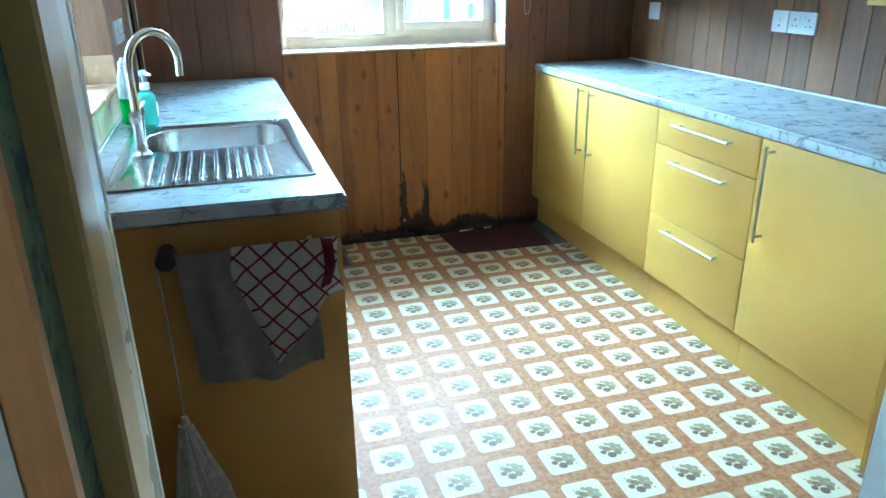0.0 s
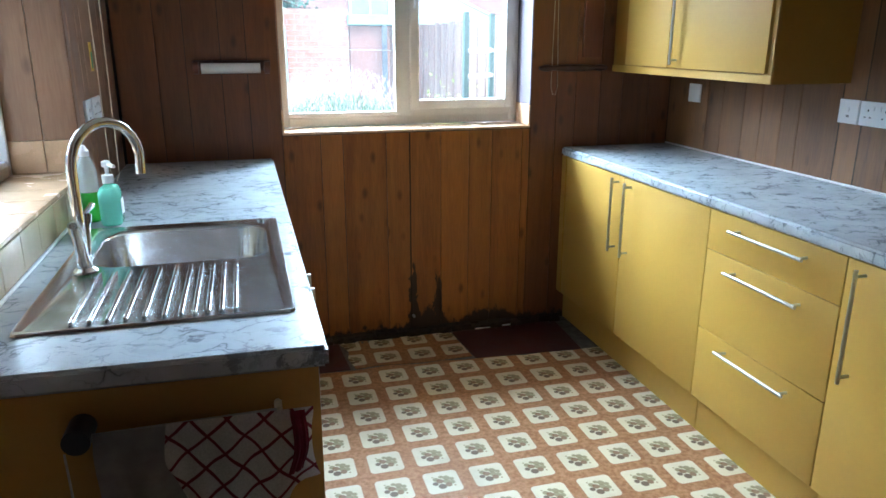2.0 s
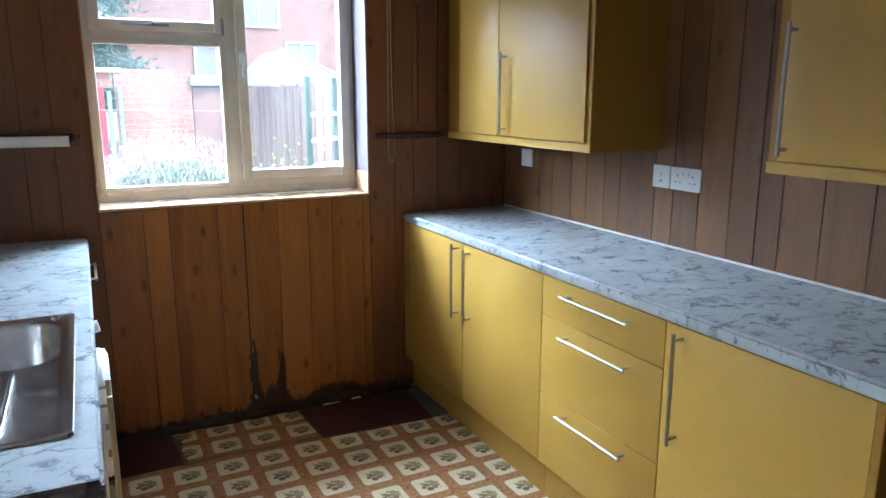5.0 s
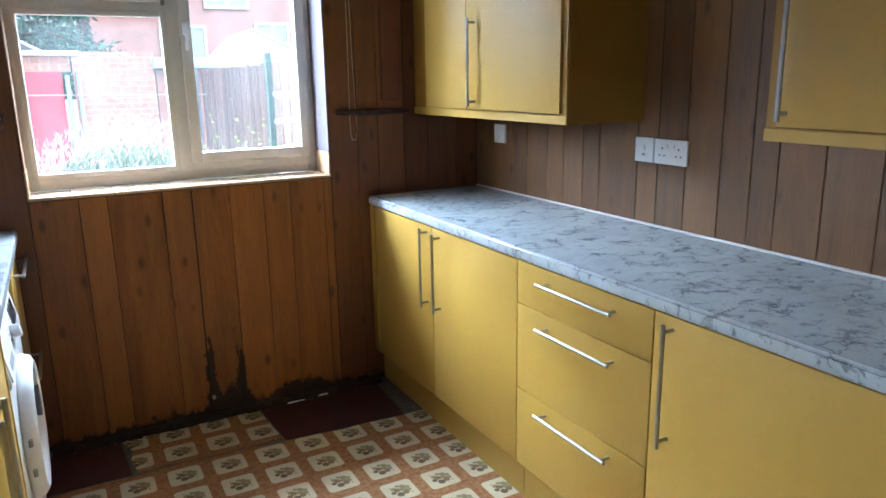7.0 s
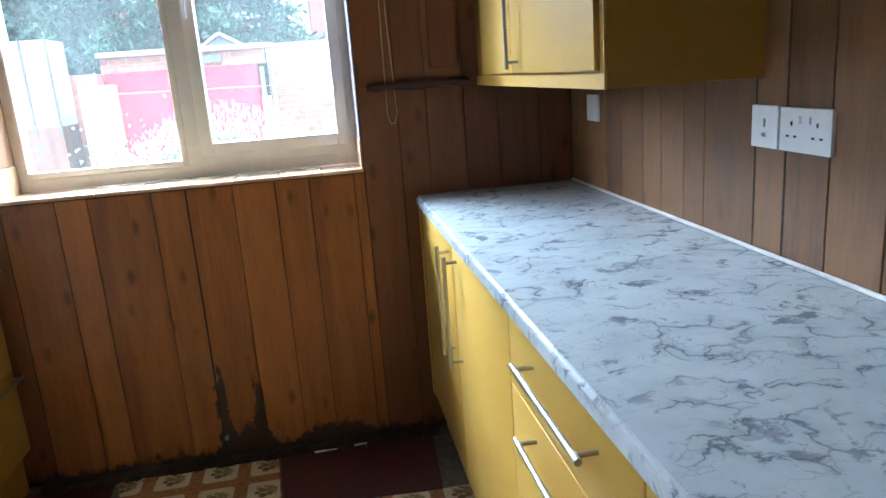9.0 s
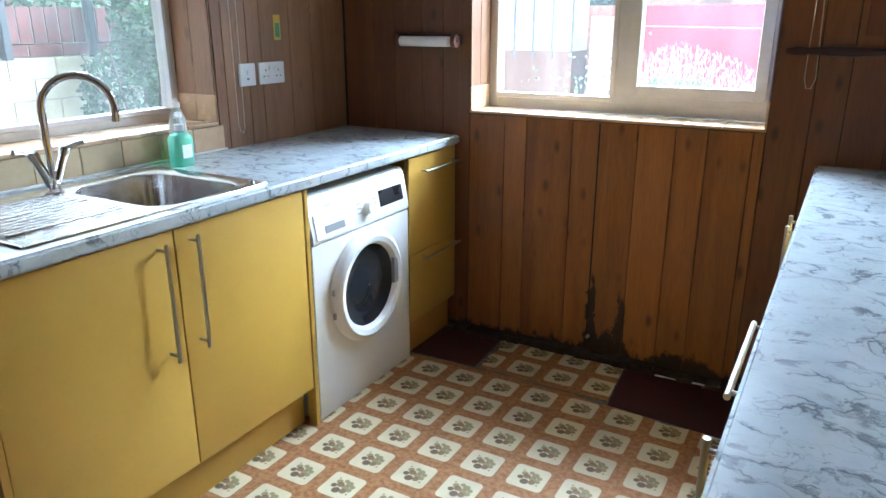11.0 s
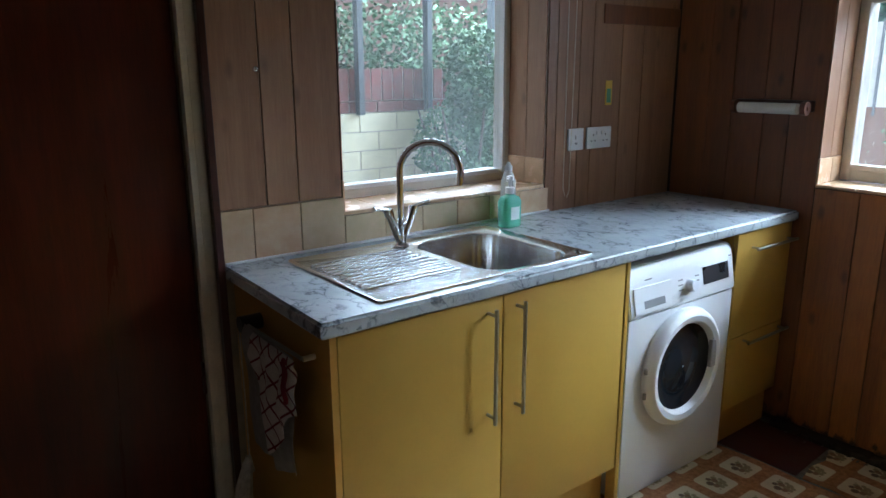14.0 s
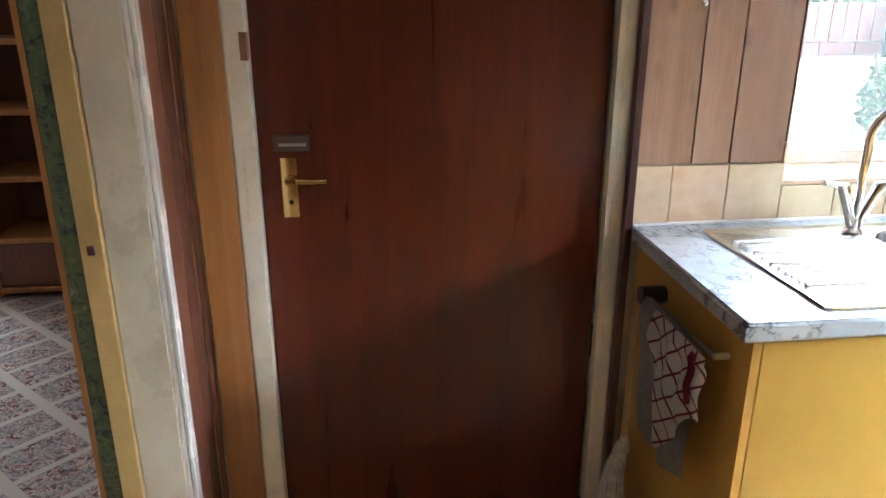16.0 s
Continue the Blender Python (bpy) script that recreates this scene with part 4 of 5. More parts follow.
bm = B()
loops = []
for x0, x1, y0, y1, r, z in ((SX0, SX1, Y0, Y1, 0.012, 0.9105), (SX0 + 0.002, SX1 - 0.002, Y0 + 0.002, Y1 - 0.002, 0.012, ZT + 0.001), (SX0 + 0.010, SX1 - 0.010, Y0 + 0.010, Y1 - 0.010, 0.01, ZT + 0.001), (SX0 + 0.016, SX1 - 0.016, Y0 + 0.016, Y1 - 0.016, 0.01, ZT - 0.002)):
    loops.append([bm.verts.new(p) for p in rrect(x0, x1, y0, y1, r, z)])
for p in ((*bowl, 0.085, ZT - 0.002), (bowl[0] + 0.006, bowl[1] - 0.006, bowl[2] + 0.006, bowl[3] - 0.006, 0.08, ZT - 0.007),
          (bowl[0] + 0.02, bowl[1] - 0.02, bowl[2] + 0.02, bowl[3] - 0.02, 0.07, 0.80), (bowl[0] + 0.04, bowl[1] - 0.04, bowl[2] + 0.04, bowl[3] - 0.04, 0.055, 0.765)):
    loops.append([bm.verts.new(q) for q in rrect(*p)])
for a, b in zip(loops, loops[1:]):
    n = len(a)
    for k in range(n):
        bm.faces.new((a[k], a[(k + 1) % n], b[(k + 1) % n], b[k]))
bm.faces.new(loops[-1])
part("basin", bm, M["sink"], sink, "polished steel drainer and deep bowl", smooth=True)
bm = B()
for i in range(11):
    x = (0.165, 0.197, 0.228, 0.259, 0.292, 0.328, 0.358, 0.383, 0.408, 0.433, 0.459)[i]
    box(bm, x - 0.0052, x + 0.0052, 2.116, 2.440 - abs(x - 0.32) * 0.12, ZT - 0.004, ZT + 0.0036, 0.0034, 3)
part("drainer_ribs", bm, M["sink"], sink, "raised drainer ribs", smooth=True)
bm = B()
lathe(bm, [(0.033, 0.766), (0.033, 0.769), (0.022, 0.768)], (0.33, 2.642, 0), 20)
part("waste", bm, M["chrome"], sink, smooth=True)
bm = B()
rod(bm, (0.525, 2.832, ZT - 0.002), (0.525, 2.832, ZT + 0.006), 0.008)
part("overflow_stud", bm, M["chrome"], sink, smooth=True)

tap = thing("tap", (0.132, 2.448, 0.913), "chrome swan-neck mixer tap with two lever handles", "tap")
tx, ty = 0.132, 2.448
bm = B()
lathe(bm, [(0.026, 0.9135), (0.026, 0.919), (0.018, 0.926), (0.016, 0.95)], (tx, ty, 0), 24)
part("base", bm, M["chrome"], tap, smooth=True)
bm = B()
pts = [(tx, ty, 0.945), (tx, ty, 1.05), (tx, ty, 1.14)]
R = 0.094
for k in range(0, 13):
    a = math.pi - math.pi * k / 12 * 1.06
    s = R + R * math.cos(a)
    pts.append((tx + s * 0.65, ty + s * 0.76, 1.147 + R * math.sin(a)))
d = (Vector(pts[-1]) - Vector(pts[-2])).normalized()
pts.append(tuple(Vector(pts[-1]) + d * 0.02))
tube(bm, pts, 0.0115, 16)
part("spout", bm, M["chrome"], tap, "curved swan-neck spout", smooth=True)
for s in (-1, 1):
    bm = B()
    rod(bm, (tx, ty + s * 0.006, 0.935), (tx + 0.002, ty + s * 0.042, 1.018), 0.013, 16)
    rod(bm, (tx + 0.002, ty + s * 0.042, 1.018), (tx + 0.002, ty + s * 0.050, 1.036), 0.016, 16)
    tube(bm, [(tx + 0.002, ty + s * 0.046, 1.034), (tx + 0.006, ty + s * 0.075, 1.041), (tx + 0.010, ty + s * 0.104, 1.046)], [0.006, 0.006, 0.0075], 10)
    part("lever", bm, M["chrome"], tap, "chrome quarter-turn lever", smooth=True)

# bottles behind the sink
CX0, CY0 = 0.118, 2.925
soap = thing("soap_bottle", (CX0, CY0, 0.911), "aqua green pump bottle of hand soap behind the sink", "soap bottle")
bm = B()
prof = rrect
loops = []
for h, hx, hy in ((0.911, 0.024, 0.036), (0.916, 0.028, 0.041), (1.003, 0.029, 0.042), (1.018, 0.023, 0.034), (1.025, 0.013, 0.015), (1.034, 0.013, 0.013)):
    loops.append([bm.verts.new(q) for q in rrect(CX0 - hx, CX0 + hx, CY0 - hy, CY0 + hy, min(hx, hy) * 0.75, h, 4)])
for a, b in zip(loops, loops[1:]):
    for k in range(len(a)):
        bm.faces.new((a[k], a[(k + 1) % len(a)], b[(k + 1) % len(a)], b[k]))
bm.faces.new(loops[0][::-1])
bm.faces.new(loops[-1])
part("body", bm, M["aqua"], soap, "translucent aqua bottle", smooth=True)
bm = B()
lathe(bm, [(0.016, 1.030), (0.016, 1.052), (0.006, 1.054), (0.006, 1.074), (0.013, 1.076), (0.013, 1.090), (0.004, 1.094)], (CX0, CY0, 0), 16)
rod(bm, (CX0, CY0, 1.085), (CX0 + 0.025, CY0 - 0.035, 1.081), 0.0055)
part("pump", bm, M["white_plastic"], soap, "white pump head", smooth=True)
part("label", box(B(), CX0 + 0.0295, CX0 + 0.0305, CY0 - 0.02, CY0 + 0.02, 0.940, 0.985, 0.0003), M["mastic"], soap)
dish = thing("washing_up_bottle", (0.055, 2.975, 0.911), "half-empty clear bottle of green washing-up liquid behind the sink", "bottle")
bm = B()
lathe(bm, [(0.024, 0.911), (0.030, 0.916), (0.029, 0.998)], (0.055, 2.975, 0), 20)
part("liquid", bm, M["green_liquid"], dish, "bright green liquid", smooth=True)
bm = B()
lathe(bm, [(0.029, 0.999), (0.027, 1.062), (0.017, 1.090), (0.012, 1.100)], (0.055, 2.975, 0), 20)
part("bottle_top", bm, M["clear"], dish, "clear empty upper half", smooth=True)
bm = B()
lathe(bm, [(0.014, 1.1005), (0.014, 1.116), (0.008, 1.123), (0.006, 1.131)], (0.055, 2.975, 0), 16)
part("cap", bm, M["white_plastic"], dish, smooth=True)

# ---------- sockets, switches ----------
def plate_x(name, x, sgn, y0, y1, z0, z1, kind, label, group):
    t = thing(name, (x, (y0 + y1) / 2, (z0 + z1) / 2), label, "socket" if kind != "blank" else "wall plate", group)
    xa, xb = (x, x + sgn * 0.010)
    part("plate", box(B(), min(xa, xb) + 0.0003, max(xa, xb), y0, y1, z0, z1, 0.003, 2), M["white_plastic"], t, smooth=True)
    xf = x + sgn * 0.0102
    def dot(y, z, w, h, mat="black_plastic", d=0.0015):
        a, b = sorted((xf - sgn * 0.001, xf + sgn * d))
        return box(B(), a, b, y - w / 2, y + w / 2, z - h / 2, z + h / 2)
    n = 2 if y1 - y0 > 0.12 else 1
    for i in range(n):
        yc = y0 + (y1 - y0) * (i + 0.5) / n
        zc = (z0 + z1) / 2
        if kind == "socket":
            bm = B()
            for dy, dz, w, h in ((0, 0.012, 0.004, 0.008), (-0.011, -0.012, 0.007, 0.004), (0.011, -0.012, 0.007, 0.004)):
                a, b = sorted((xf - sgn * 0.001, xf + sgn * 0.0008))
                box(bm, a, b, yc + dy - w / 2, yc + dy + w / 2, zc + dz - h / 2, zc + dz + h / 2)
            part("pin_holes", bm, M["black_plastic"], t)
            part("switch", dot(yc + (0.022 if i else -0.022) * -1, zc + 0.02, 0.009, 0.014, d=0.004), M["white_plastic"], t)
        elif kind == "switch":
            part("switch", dot(yc, zc + 0.008, 0.010, 0.016, d=0.004), M["white_plastic"], t)
            part("fuse", dot(yc, zc - 0.016, 0.012, 0.008, d=0.001), M["grey_plastic"], t)
    return t


plate_x("socket", RIGHT, -1, 2.667, 2.813, 1.133, 1.217, "socket", "white double power socket on the honey boards", "right wall sockets")
plate_x("spur_switch", RIGHT, -1, 2.820, 2.907, 1.133, 1.218, "switch", "white single fused switch beside the double socket", "right wall sockets")
plate_x("blank_plate", RIGHT, -1, 3.75, 3.84, 1.135, 1.22, "blank", "white blank plate under the corner wall cabinet", "right wall sockets")
plate_x("spur_switch", 0.0, 1, 3.336, 3.421, 1.141, 1.227, "switch", "white single switch on the panelled side wall", "left wall sockets")
plate_x("socket", 0.0, 1, 3.444, 3.590, 1.141, 1.227, "socket", "white double power socket on the panelled side wall", "left wall sockets")
for y, z1, w in ((2.805, 1.8, 0.005), (2.905, 1.27, 0.004)):
    solid("open_joint", box(B(), RIGHT - 0.0012, RIGHT - 0.0003, y - w / 2, y + w / 2, 0.912, z1), M["grime"], "dark open joint between the honey boards", kind="structure")
c = thing("air_freshener_card", (0.0, 3.57, 1.31), "small yellow and green card hung on the panelling", "card")
part("card", box(B(), 0.0006, 0.003, 3.551, 3.591, 1.312, 1.41, 0.0008), plain("yellow_card", (0.7, 0.5, 0.08), 0.6), c)
part("print", box(B(), 0.0032, 0.0036, 3.558, 3.584, 1.322, 1.378), plain("green_card", (0.12, 0.35, 0.2), 0.6), c)
solid("hook", ball(B(), (0.008, 2.054, 1.458), 0.009, 12), M["chrome"], "round chrome stud on the panelling", "hook", smooth=True)

# ---------- kitchen roll holders and blind chains ----------
h = thing("paper_towel_holder", (0.45, FAR, 1.3), "dark turned wooden holder with a thin white paper roll", "kitchen roll holder")
part("back_plate", box(B(), 0.312, 0.628, FAR - 0.018, FAR - 0.0005, 1.292, 1.335, 0.005, 2), M["dark_wood"], h, smooth=True)
for x in (0.325, 0.612):
    bm = B()
    rod(bm, (x - 0.010, FAR - 0.047, 1.306), (x + 0.010, FAR - 0.047, 1.306), 0.026, 18)
    rod(bm, (x - 0.014, FAR - 0.047, 1.306), (x + 0.014, FAR - 0.047, 1.306), 0.009, 12)
    box(bm, x - 0.007, x + 0.007, FAR - 0.045, FAR - 0.017, 1.297, 1.325, 0.003)
    part("end_bracket", bm, M["red_board"], h, "reddish turned end", smooth=True)
bm = B()
rod(bm, (0.345, FAR - 0.047, 1.303), (0.585, FAR - 0.047, 1.303), 0.021, 18)
part("paper_roll", bm, M["paper"], h, "white paper roll", smooth=True)
h = thing("towel_rail", (2.0, FAR, 1.29), "dark turned wooden rail on the back wall", "towel rail")
bm = B()
pts = [(1.875 + i * 0.0355, FAR - 0.02, 1.291) for i in range(11)]
tube(bm, pts, [0.008, 0.017, 0.011, 0.014, 0.017, 0.017, 0.017, 0.014, 0.011, 0.017, 0.008], 12)
part("rail", bm, M["dark_wood"], h, smooth=True)
for x in (1.91, 2.195):
    part("bracket", rod(B(), (x, FAR - 0.02, 1.291), (x, FAR - 0.0005, 1.291), 0.014), M["dark_wood"], h, smooth=True)


def chain(name, pts, label):
    """A looped bead chain."""
    bm = B()
    total = 0
    for a, b in zip(pts, pts[1:]):
        a, b = Vector(a), Vector(b)
        k = max(1, int((b - a).length / 0.0065))
        for i in range(k):
            bmesh.ops.create_icosphere(bm, subdivisions=1, radius=0.0024, matrix=Matrix.Translation(a.lerp(b, i / k)))
    return solid(name, bm, M["bead"], label, "blind chain", kind="stuff")


chain("blind_chain", [(1.951, FAR - 0.012, 2.2), (1.942, FAR - 0.012, 1.20), (1.951, FAR - 0.014, 1.168), (1.966, FAR - 0.014, 1.168), (1.976, FAR - 0.012, 1.2), (1.965, FAR - 0.012, 1.5), (1.9555, FAR - 0.012, 2.2)], "cream bead blind chain hanging by the back window")
chain("blind_chain", [(0.070, 3.245, 2.2), (0.073, 3.245, 1.01), (0.080, 3.248, 0.984), (0.089, 3.25, 0.979), (0.097, 3.252, 1.0), (0.107, 3.252, 2.2)], "cream bead blind chain hanging by the sink window")

# ---------- outer door ----------
door = thing("door_1", (-0.05, 1.42, 0), "closed dark red mahogany flush door with brass lever", "", kind="structure")
part("leaf", box(B(), -0.086, -0.045, DY0 + 0.053, DY1 - 0.045, 0.008, 2.02, 0.002), M["door_wood"], door)
bm = B()
box(bm, -0.14, -0.004, DY0 + 0.001, DY0 + 0.050, 0.0, 2.055, 0.002)
part("frame_side", bm, M["cream"], door, "worn cream latch jamb")
bm = B()
box(bm, -0.14, -0.004, DY1 - 0.026, DY1 - 0.001, 0.0, 2.055, 0.002)
box(bm, -0.14, -0.087, DY1 - 0.05, DY1 - 0.0255, 0.0, 2.04)
box(bm, -0.03, -0.004, DY1 - 0.043, DY1 - 0.0255, 0.0, 2.04, 0.001)
part("frame_side", bm, M["cream"], door, "cream hinge jamb")
part("frame_head", box(B(), -0.14, -0.004, DY0 + 0.03, DY1 - 0.03, 2.026, 2.055, 0.002), M["cream"], door)
part("corner_trim", box(B(), -0.004, 0.022, DY1 + 0.001, DY1 + 0.022, 0.0, TOP - 0.01, 0.002), M["dark_wood"], door, "dark brown corner strip")
part("keep", box(B(), -0.0305, -0.0025, DY0 + 0.035, DY0 + 0.0515, 1.334, 1.396, 0.001), M["brown_wood"], door, "filled brown patch in the jamb")
part("keep", box(B(), -0.0305, -0.0025, DY0 + 0.022, DY0 + 0.0515, 0.953, 1.14, 0.001), M["beige"], door, "old painted lock keep")
bm = B()
box(bm, -0.044, -0.038, 1.035, 1.074, 0.951, 1.102, 0.002, 2)
plate = part("lock_plate", bm, M["brass"], door, "polished brass lever plate", smooth=True)
bm = B()
rod(bm, (-0.038, 1.054, 1.050), (-0.004, 1.054, 1.050), 0.009, 14)
tube(bm, [(-0.004, 1.050, 1.050), (-0.001, 1.073, 1.051), (-0.002, 1.112, 1.047), (-0.006, 1.145, 1.050)], [0.008, 0.0075, 0.007, 0.0075], 12)
part("lever", bm, M["brass"], door, "brass lever handle", smooth=True)
bm = B()
rod(bm, (-0.0385, 1.056, 0.990), (-0.0372, 1.056, 0.990), 0.006, 12)
part("keyhole", bm, M["black_plastic"], door)
bm = B()
box(bm, -0.044, -0.034, 1.021, 1.108, 1.118, 1.157, 0.002)
part("bolt", bm, plain("tarnished_metal", (0.10, 0.075, 0.055), 0.4, 0.5), door, "tarnished metal slide bolt")
bm = B()
rod(bm, (-0.031, 1.035, 1.135), (-0.031, 1.10, 1.135), 0.004)
part("bolt_bar", bm, M["steel"], door, smooth=True)
part("hinge", box(B(), -0.045, -0.030, DY1 - 0.052, DY1 - 0.045, 0.52, 0.62, 0.001), M["dark_wood"], door)
part("threshold", box(B(), -0.14, -0.01, DY0 + 0.03, DY1 - 0.03, 0.0, 0.007), M["dark_wood"], door)

# ---------- doorway to the next room ----------
dw = thing("doorway_trim", (OX0, NEAR, 0), "painted door lining and moulding round the doorway", "", kind="structure")
J = OX0
part("moulding", box(B(), J - 0.07, J - 0.002, NEAR + 0.0005, NEAR + 0.012, 0, 2.11, 0.004, 2), M["white_gloss"], dw, "white moulded architrave", smooth=True)
part("moulding_bead", box(B(), J - 0.024, J - 0.001, NEAR + 0.0125, NEAR + 0.022, 0, 2.10, 0.004, 2), M["white_gloss"], dw, smooth=True)
part("moulding_bead", box(B(), J - 0.052, J - 0.032, NEAR + 0.0125, NEAR + 0.019, 0, 2.09, 0.003, 2), M["white_gloss"], dw, smooth=True)
part("lining", box(B(), J - 0.0215, J, NEAR - 0.092, NEAR + 0.0002, 0, 2.03, 0.002), M["beige"], dw, "beige gloss door lining")
part("rebate", box(B(), J - 0.0215, J + 0.012, NEAR - 0.137, NEAR - 0.093, 0, 2.03, 0.002), M["ochre"], dw, "ochre varnished rebate")
part("latch", box(B(), J + 0.012, J + 0.020, NEAR - 0.122, NEAR - 0.106, 0.985, 1.005, 0.002), M["dark_wood"], dw, "small brown catch")
part("lining", box(B(), OX1 + 0.008, OX1 + 0.0295, NEAR - 0.19, NEAR + 0.0002, 0, 2.03, 0.002), M["white_gloss"], dw, "white right-hand door lining")
part("moulding", box(B(), OX1 + 0.03, OX1 + 0.1, NEAR + 0.0005, NEAR + 0.018, 0, 2.11, 0.005, 2), M["white_gloss"], dw, smooth=True)
part("moulding", box(B(), J - 0.07, OX1 + 0.1, NEAR + 0.0005, NEAR + 0.018, 2.112, 2.17, 0.004, 2), M["white_gloss"], dw)
# next room
solid("wall_lounge_return", box(B(), J - 0.0215, J - 0.004, NEAR - 0.177, NEAR - 0.138, 0, 2.03), M["wallpaper"], "narrow return of green leaf wallpaper", kind="structure")
solid("lounge_trim", box(B(), J - 0.0215, J - 0.002, NEAR - 0.189, NEAR - 0.178, 0, 2.03), M["orange_wood"], "varnished wooden strip at the wallpaper's edge", kind="structure")
sheet("lounge_carpet", [(-3.9, -3.0), (RIGHT, -3.0), (RIGHT, NEAR - 0.07), (-3.9, NEAR - 0.07)], -0.012, M["carpet"], "patterned red, cream and grey panelled carpet", "carpet", 0.010)
solid("floor_lounge", box(B(), -4.0, RIGHT, -3.0, 0.69, -0.12, -0.013), M["rubber"], "floor under the carpet", kind="structure")
wall_x("wall_lounge_south", -3.15, -3.0, -4.0, RIGHT, [], M["plaster"], "plain wall of the next room")
wall_x("wall_lounge_north", NEAR - 0.19, NEAR, -4.0, -OUT, [], M["plaster"], "plain wall of the next room")
# The opening is out of view, added only to let light in.
wall_y("wall_lounge_west", -4.15, -4.0, -3.0, NEAR, [(-2.9, -1.6, 0.8, 2.1)], M["plaster"], "plain wall of the next room with an unseen added opening for light")
shelf = thing("wooden_cabinet", (-2.2, 0.0, 0), "tall reddish brown wooden cabinet with open shelves on the carpet", "cabinet")
part("back", box(B(), -2.40, -2.37, -0.66, 0.62, 0, 1.9, 0.004), M["brown_wood"], shelf)
for y0, y1 in ((-0.68, -0.65), (-0.02, 0.01), (0.61, 0.64)):
    part("side", box(B(), -2.37, -2.0, y0, y1, 0.0, 1.9, 0.004), M["orange_wood"], shelf)
for z in (0.03, 0.30, 0.62, 0.95, 1.28, 1.87):
    part("shelf", box(B(), -2.37, -1.98, -0.648, 0.608, z, z + 0.03, 0.004), M["orange_wood"], shelf)
for y0, y1 in ((-0.645, -0.025), (0.015, 0.605)):
    part("door", box(B(), -2.02, -2.0, y0 + 0.004, y1 - 0.004, 0.064, 0.296, 0.004), M["brown_wood"], shelf, "low panelled door")
solid("white_box", box(B(), -2.35, -2.02, -1.05, -0.72, 0.0, 0.20, 0.01), M["white_gloss"], "small white box on the carpet beside the wooden cabinet", "box")

# ---------- towels and mop on the end panel ----------
E0 = Vector((0.02, 1.940, 0))
ED = (Vector((LX + 0.018, 1.934, 0)) - E0).normalized()
EN = Vector((ED.y, -ED.x, 0))                        # away from the panel, to the camera


def on_end(s, out, z):
    """A place on the end panel: s metres from the wall, out metres off it."""
    return E0 + ED * s + EN * out + Vector((0, 0, z))


rail = thing("towel_rail", on_end(0.3, 0, 0.78), "dark slim towel rail with round ends on the end panel", "towel rail")
bm = B()
rod(bm, on_end(0.185, 0.045, 0.80), on_end(0.50, 0.032, 0.80), 0.005, 12)
part("rail", bm, M["steel"], rail, "slim steel rail", smooth=True)
bm = B()
rod(bm, on_end(0.185, 0.001, 0.80), on_end(0.185, 0.06, 0.80), 0.022, 18)
part("end_cap", bm, M["black_plastic"], rail, "round black bracket", smooth=True)
bm = B()
rod(bm, on_end(0.503, 0.001, 0.80), on_end(0.503, 0.032, 0.80), 0.007, 14)
part("end_cap", bm, M["bead"], rail, smooth=True)


def cloth(name, s0, s1, ztop, profile, out0, mat, label, seed, over=0.06, fold=0.006):
    """A cloth hung over the rail. profile: (fraction, drop) along its width."""
    rnd = random.Random(seed)
    ph = [rnd.uniform(0, 6.28) for _ in range(4)]
    nu, nv = 34, 30
    bm = B()
    grid = []
    for i in range(nu + 1):
        u = i / nu
        drop = None
        for (a, da), (b, db) in zip(profile, profile[1:]):
            if a <= u <= b:
                drop = da + (db - da) * (u - a) / (b - a)
        row = []
        for j in range(nv + 1):
            v = j / nv
            z = ztop - drop * v
            w = fold * min(1, v * 4) * (math.sin(u * 15 + ph[0] + v * 2) + 0.6 * math.sin(u * 27 + ph[1] - v * 3)) + 0.004 * math.sin(v * 9 + ph[2])
            out = out0 + w + 0.010 * (1 - min(1, v * 10)) * -1
            s = s0 + (s1 - s0) * u + 0.012 * v * math.sin(ph[3] + v * 3)
            row.append(bm.verts.new(on_end(s, out, z)))
        grid.append(row)
    for i in range(nu):
        for j in range(nv):
            bm.faces.new((grid[i][j], grid[i + 1][j], grid[i + 1][j + 1], grid[i][j + 1]))
    ret = bmesh.ops.solidify(bm, geom=bm.faces[:], thickness=0.004)
    return part(name, bm, mat, tw, label, smooth=True)


tw = thing("tea_towel", on_end(0.35, 0.06, 0.5), "off-white tea towel with crossing dark red stripes over a rail", "tea towel")
cloth("cloth", 0.325, 0.56, 0.825, [(0, 0.10), (0.3, 0.30), (0.62, 0.225), (0.8, 0.15), (1, 0.13)], 0.085, M["towel"], "checked cotton", 3)
cloth("hem", 0.52, 0.545, 0.826, [(0, 0.12), (1, 0.11)], 0.096, M["red_cloth"], "dark red hem", 4, fold=0.002)
tw = thing("grey_towel", on_end(0.3, 0.05, 0.45), "grey brown cotton towel hanging under the tea towel", "towel")
cloth("cloth", 0.21, 0.50, 0.81, [(0, 0.32), (0.6, 0.34), (1, 0.30)], 0.062, M["grey_cloth"], "", 9)
mop = thing("string_mop", on_end(0.2, 0.05, 0.1), "off-white cotton string mop head hung upside by its cord", "mop")
bm = B()
tube(bm, [on_end(0.165, 0.055, 0.78), on_end(0.17, 0.055, 0.6), on_end(0.17, 0.055, 0.40)], 0.002, 6)
part("cord", bm, M["rope"], mop)
bm = B()
rnd = random.Random(5)
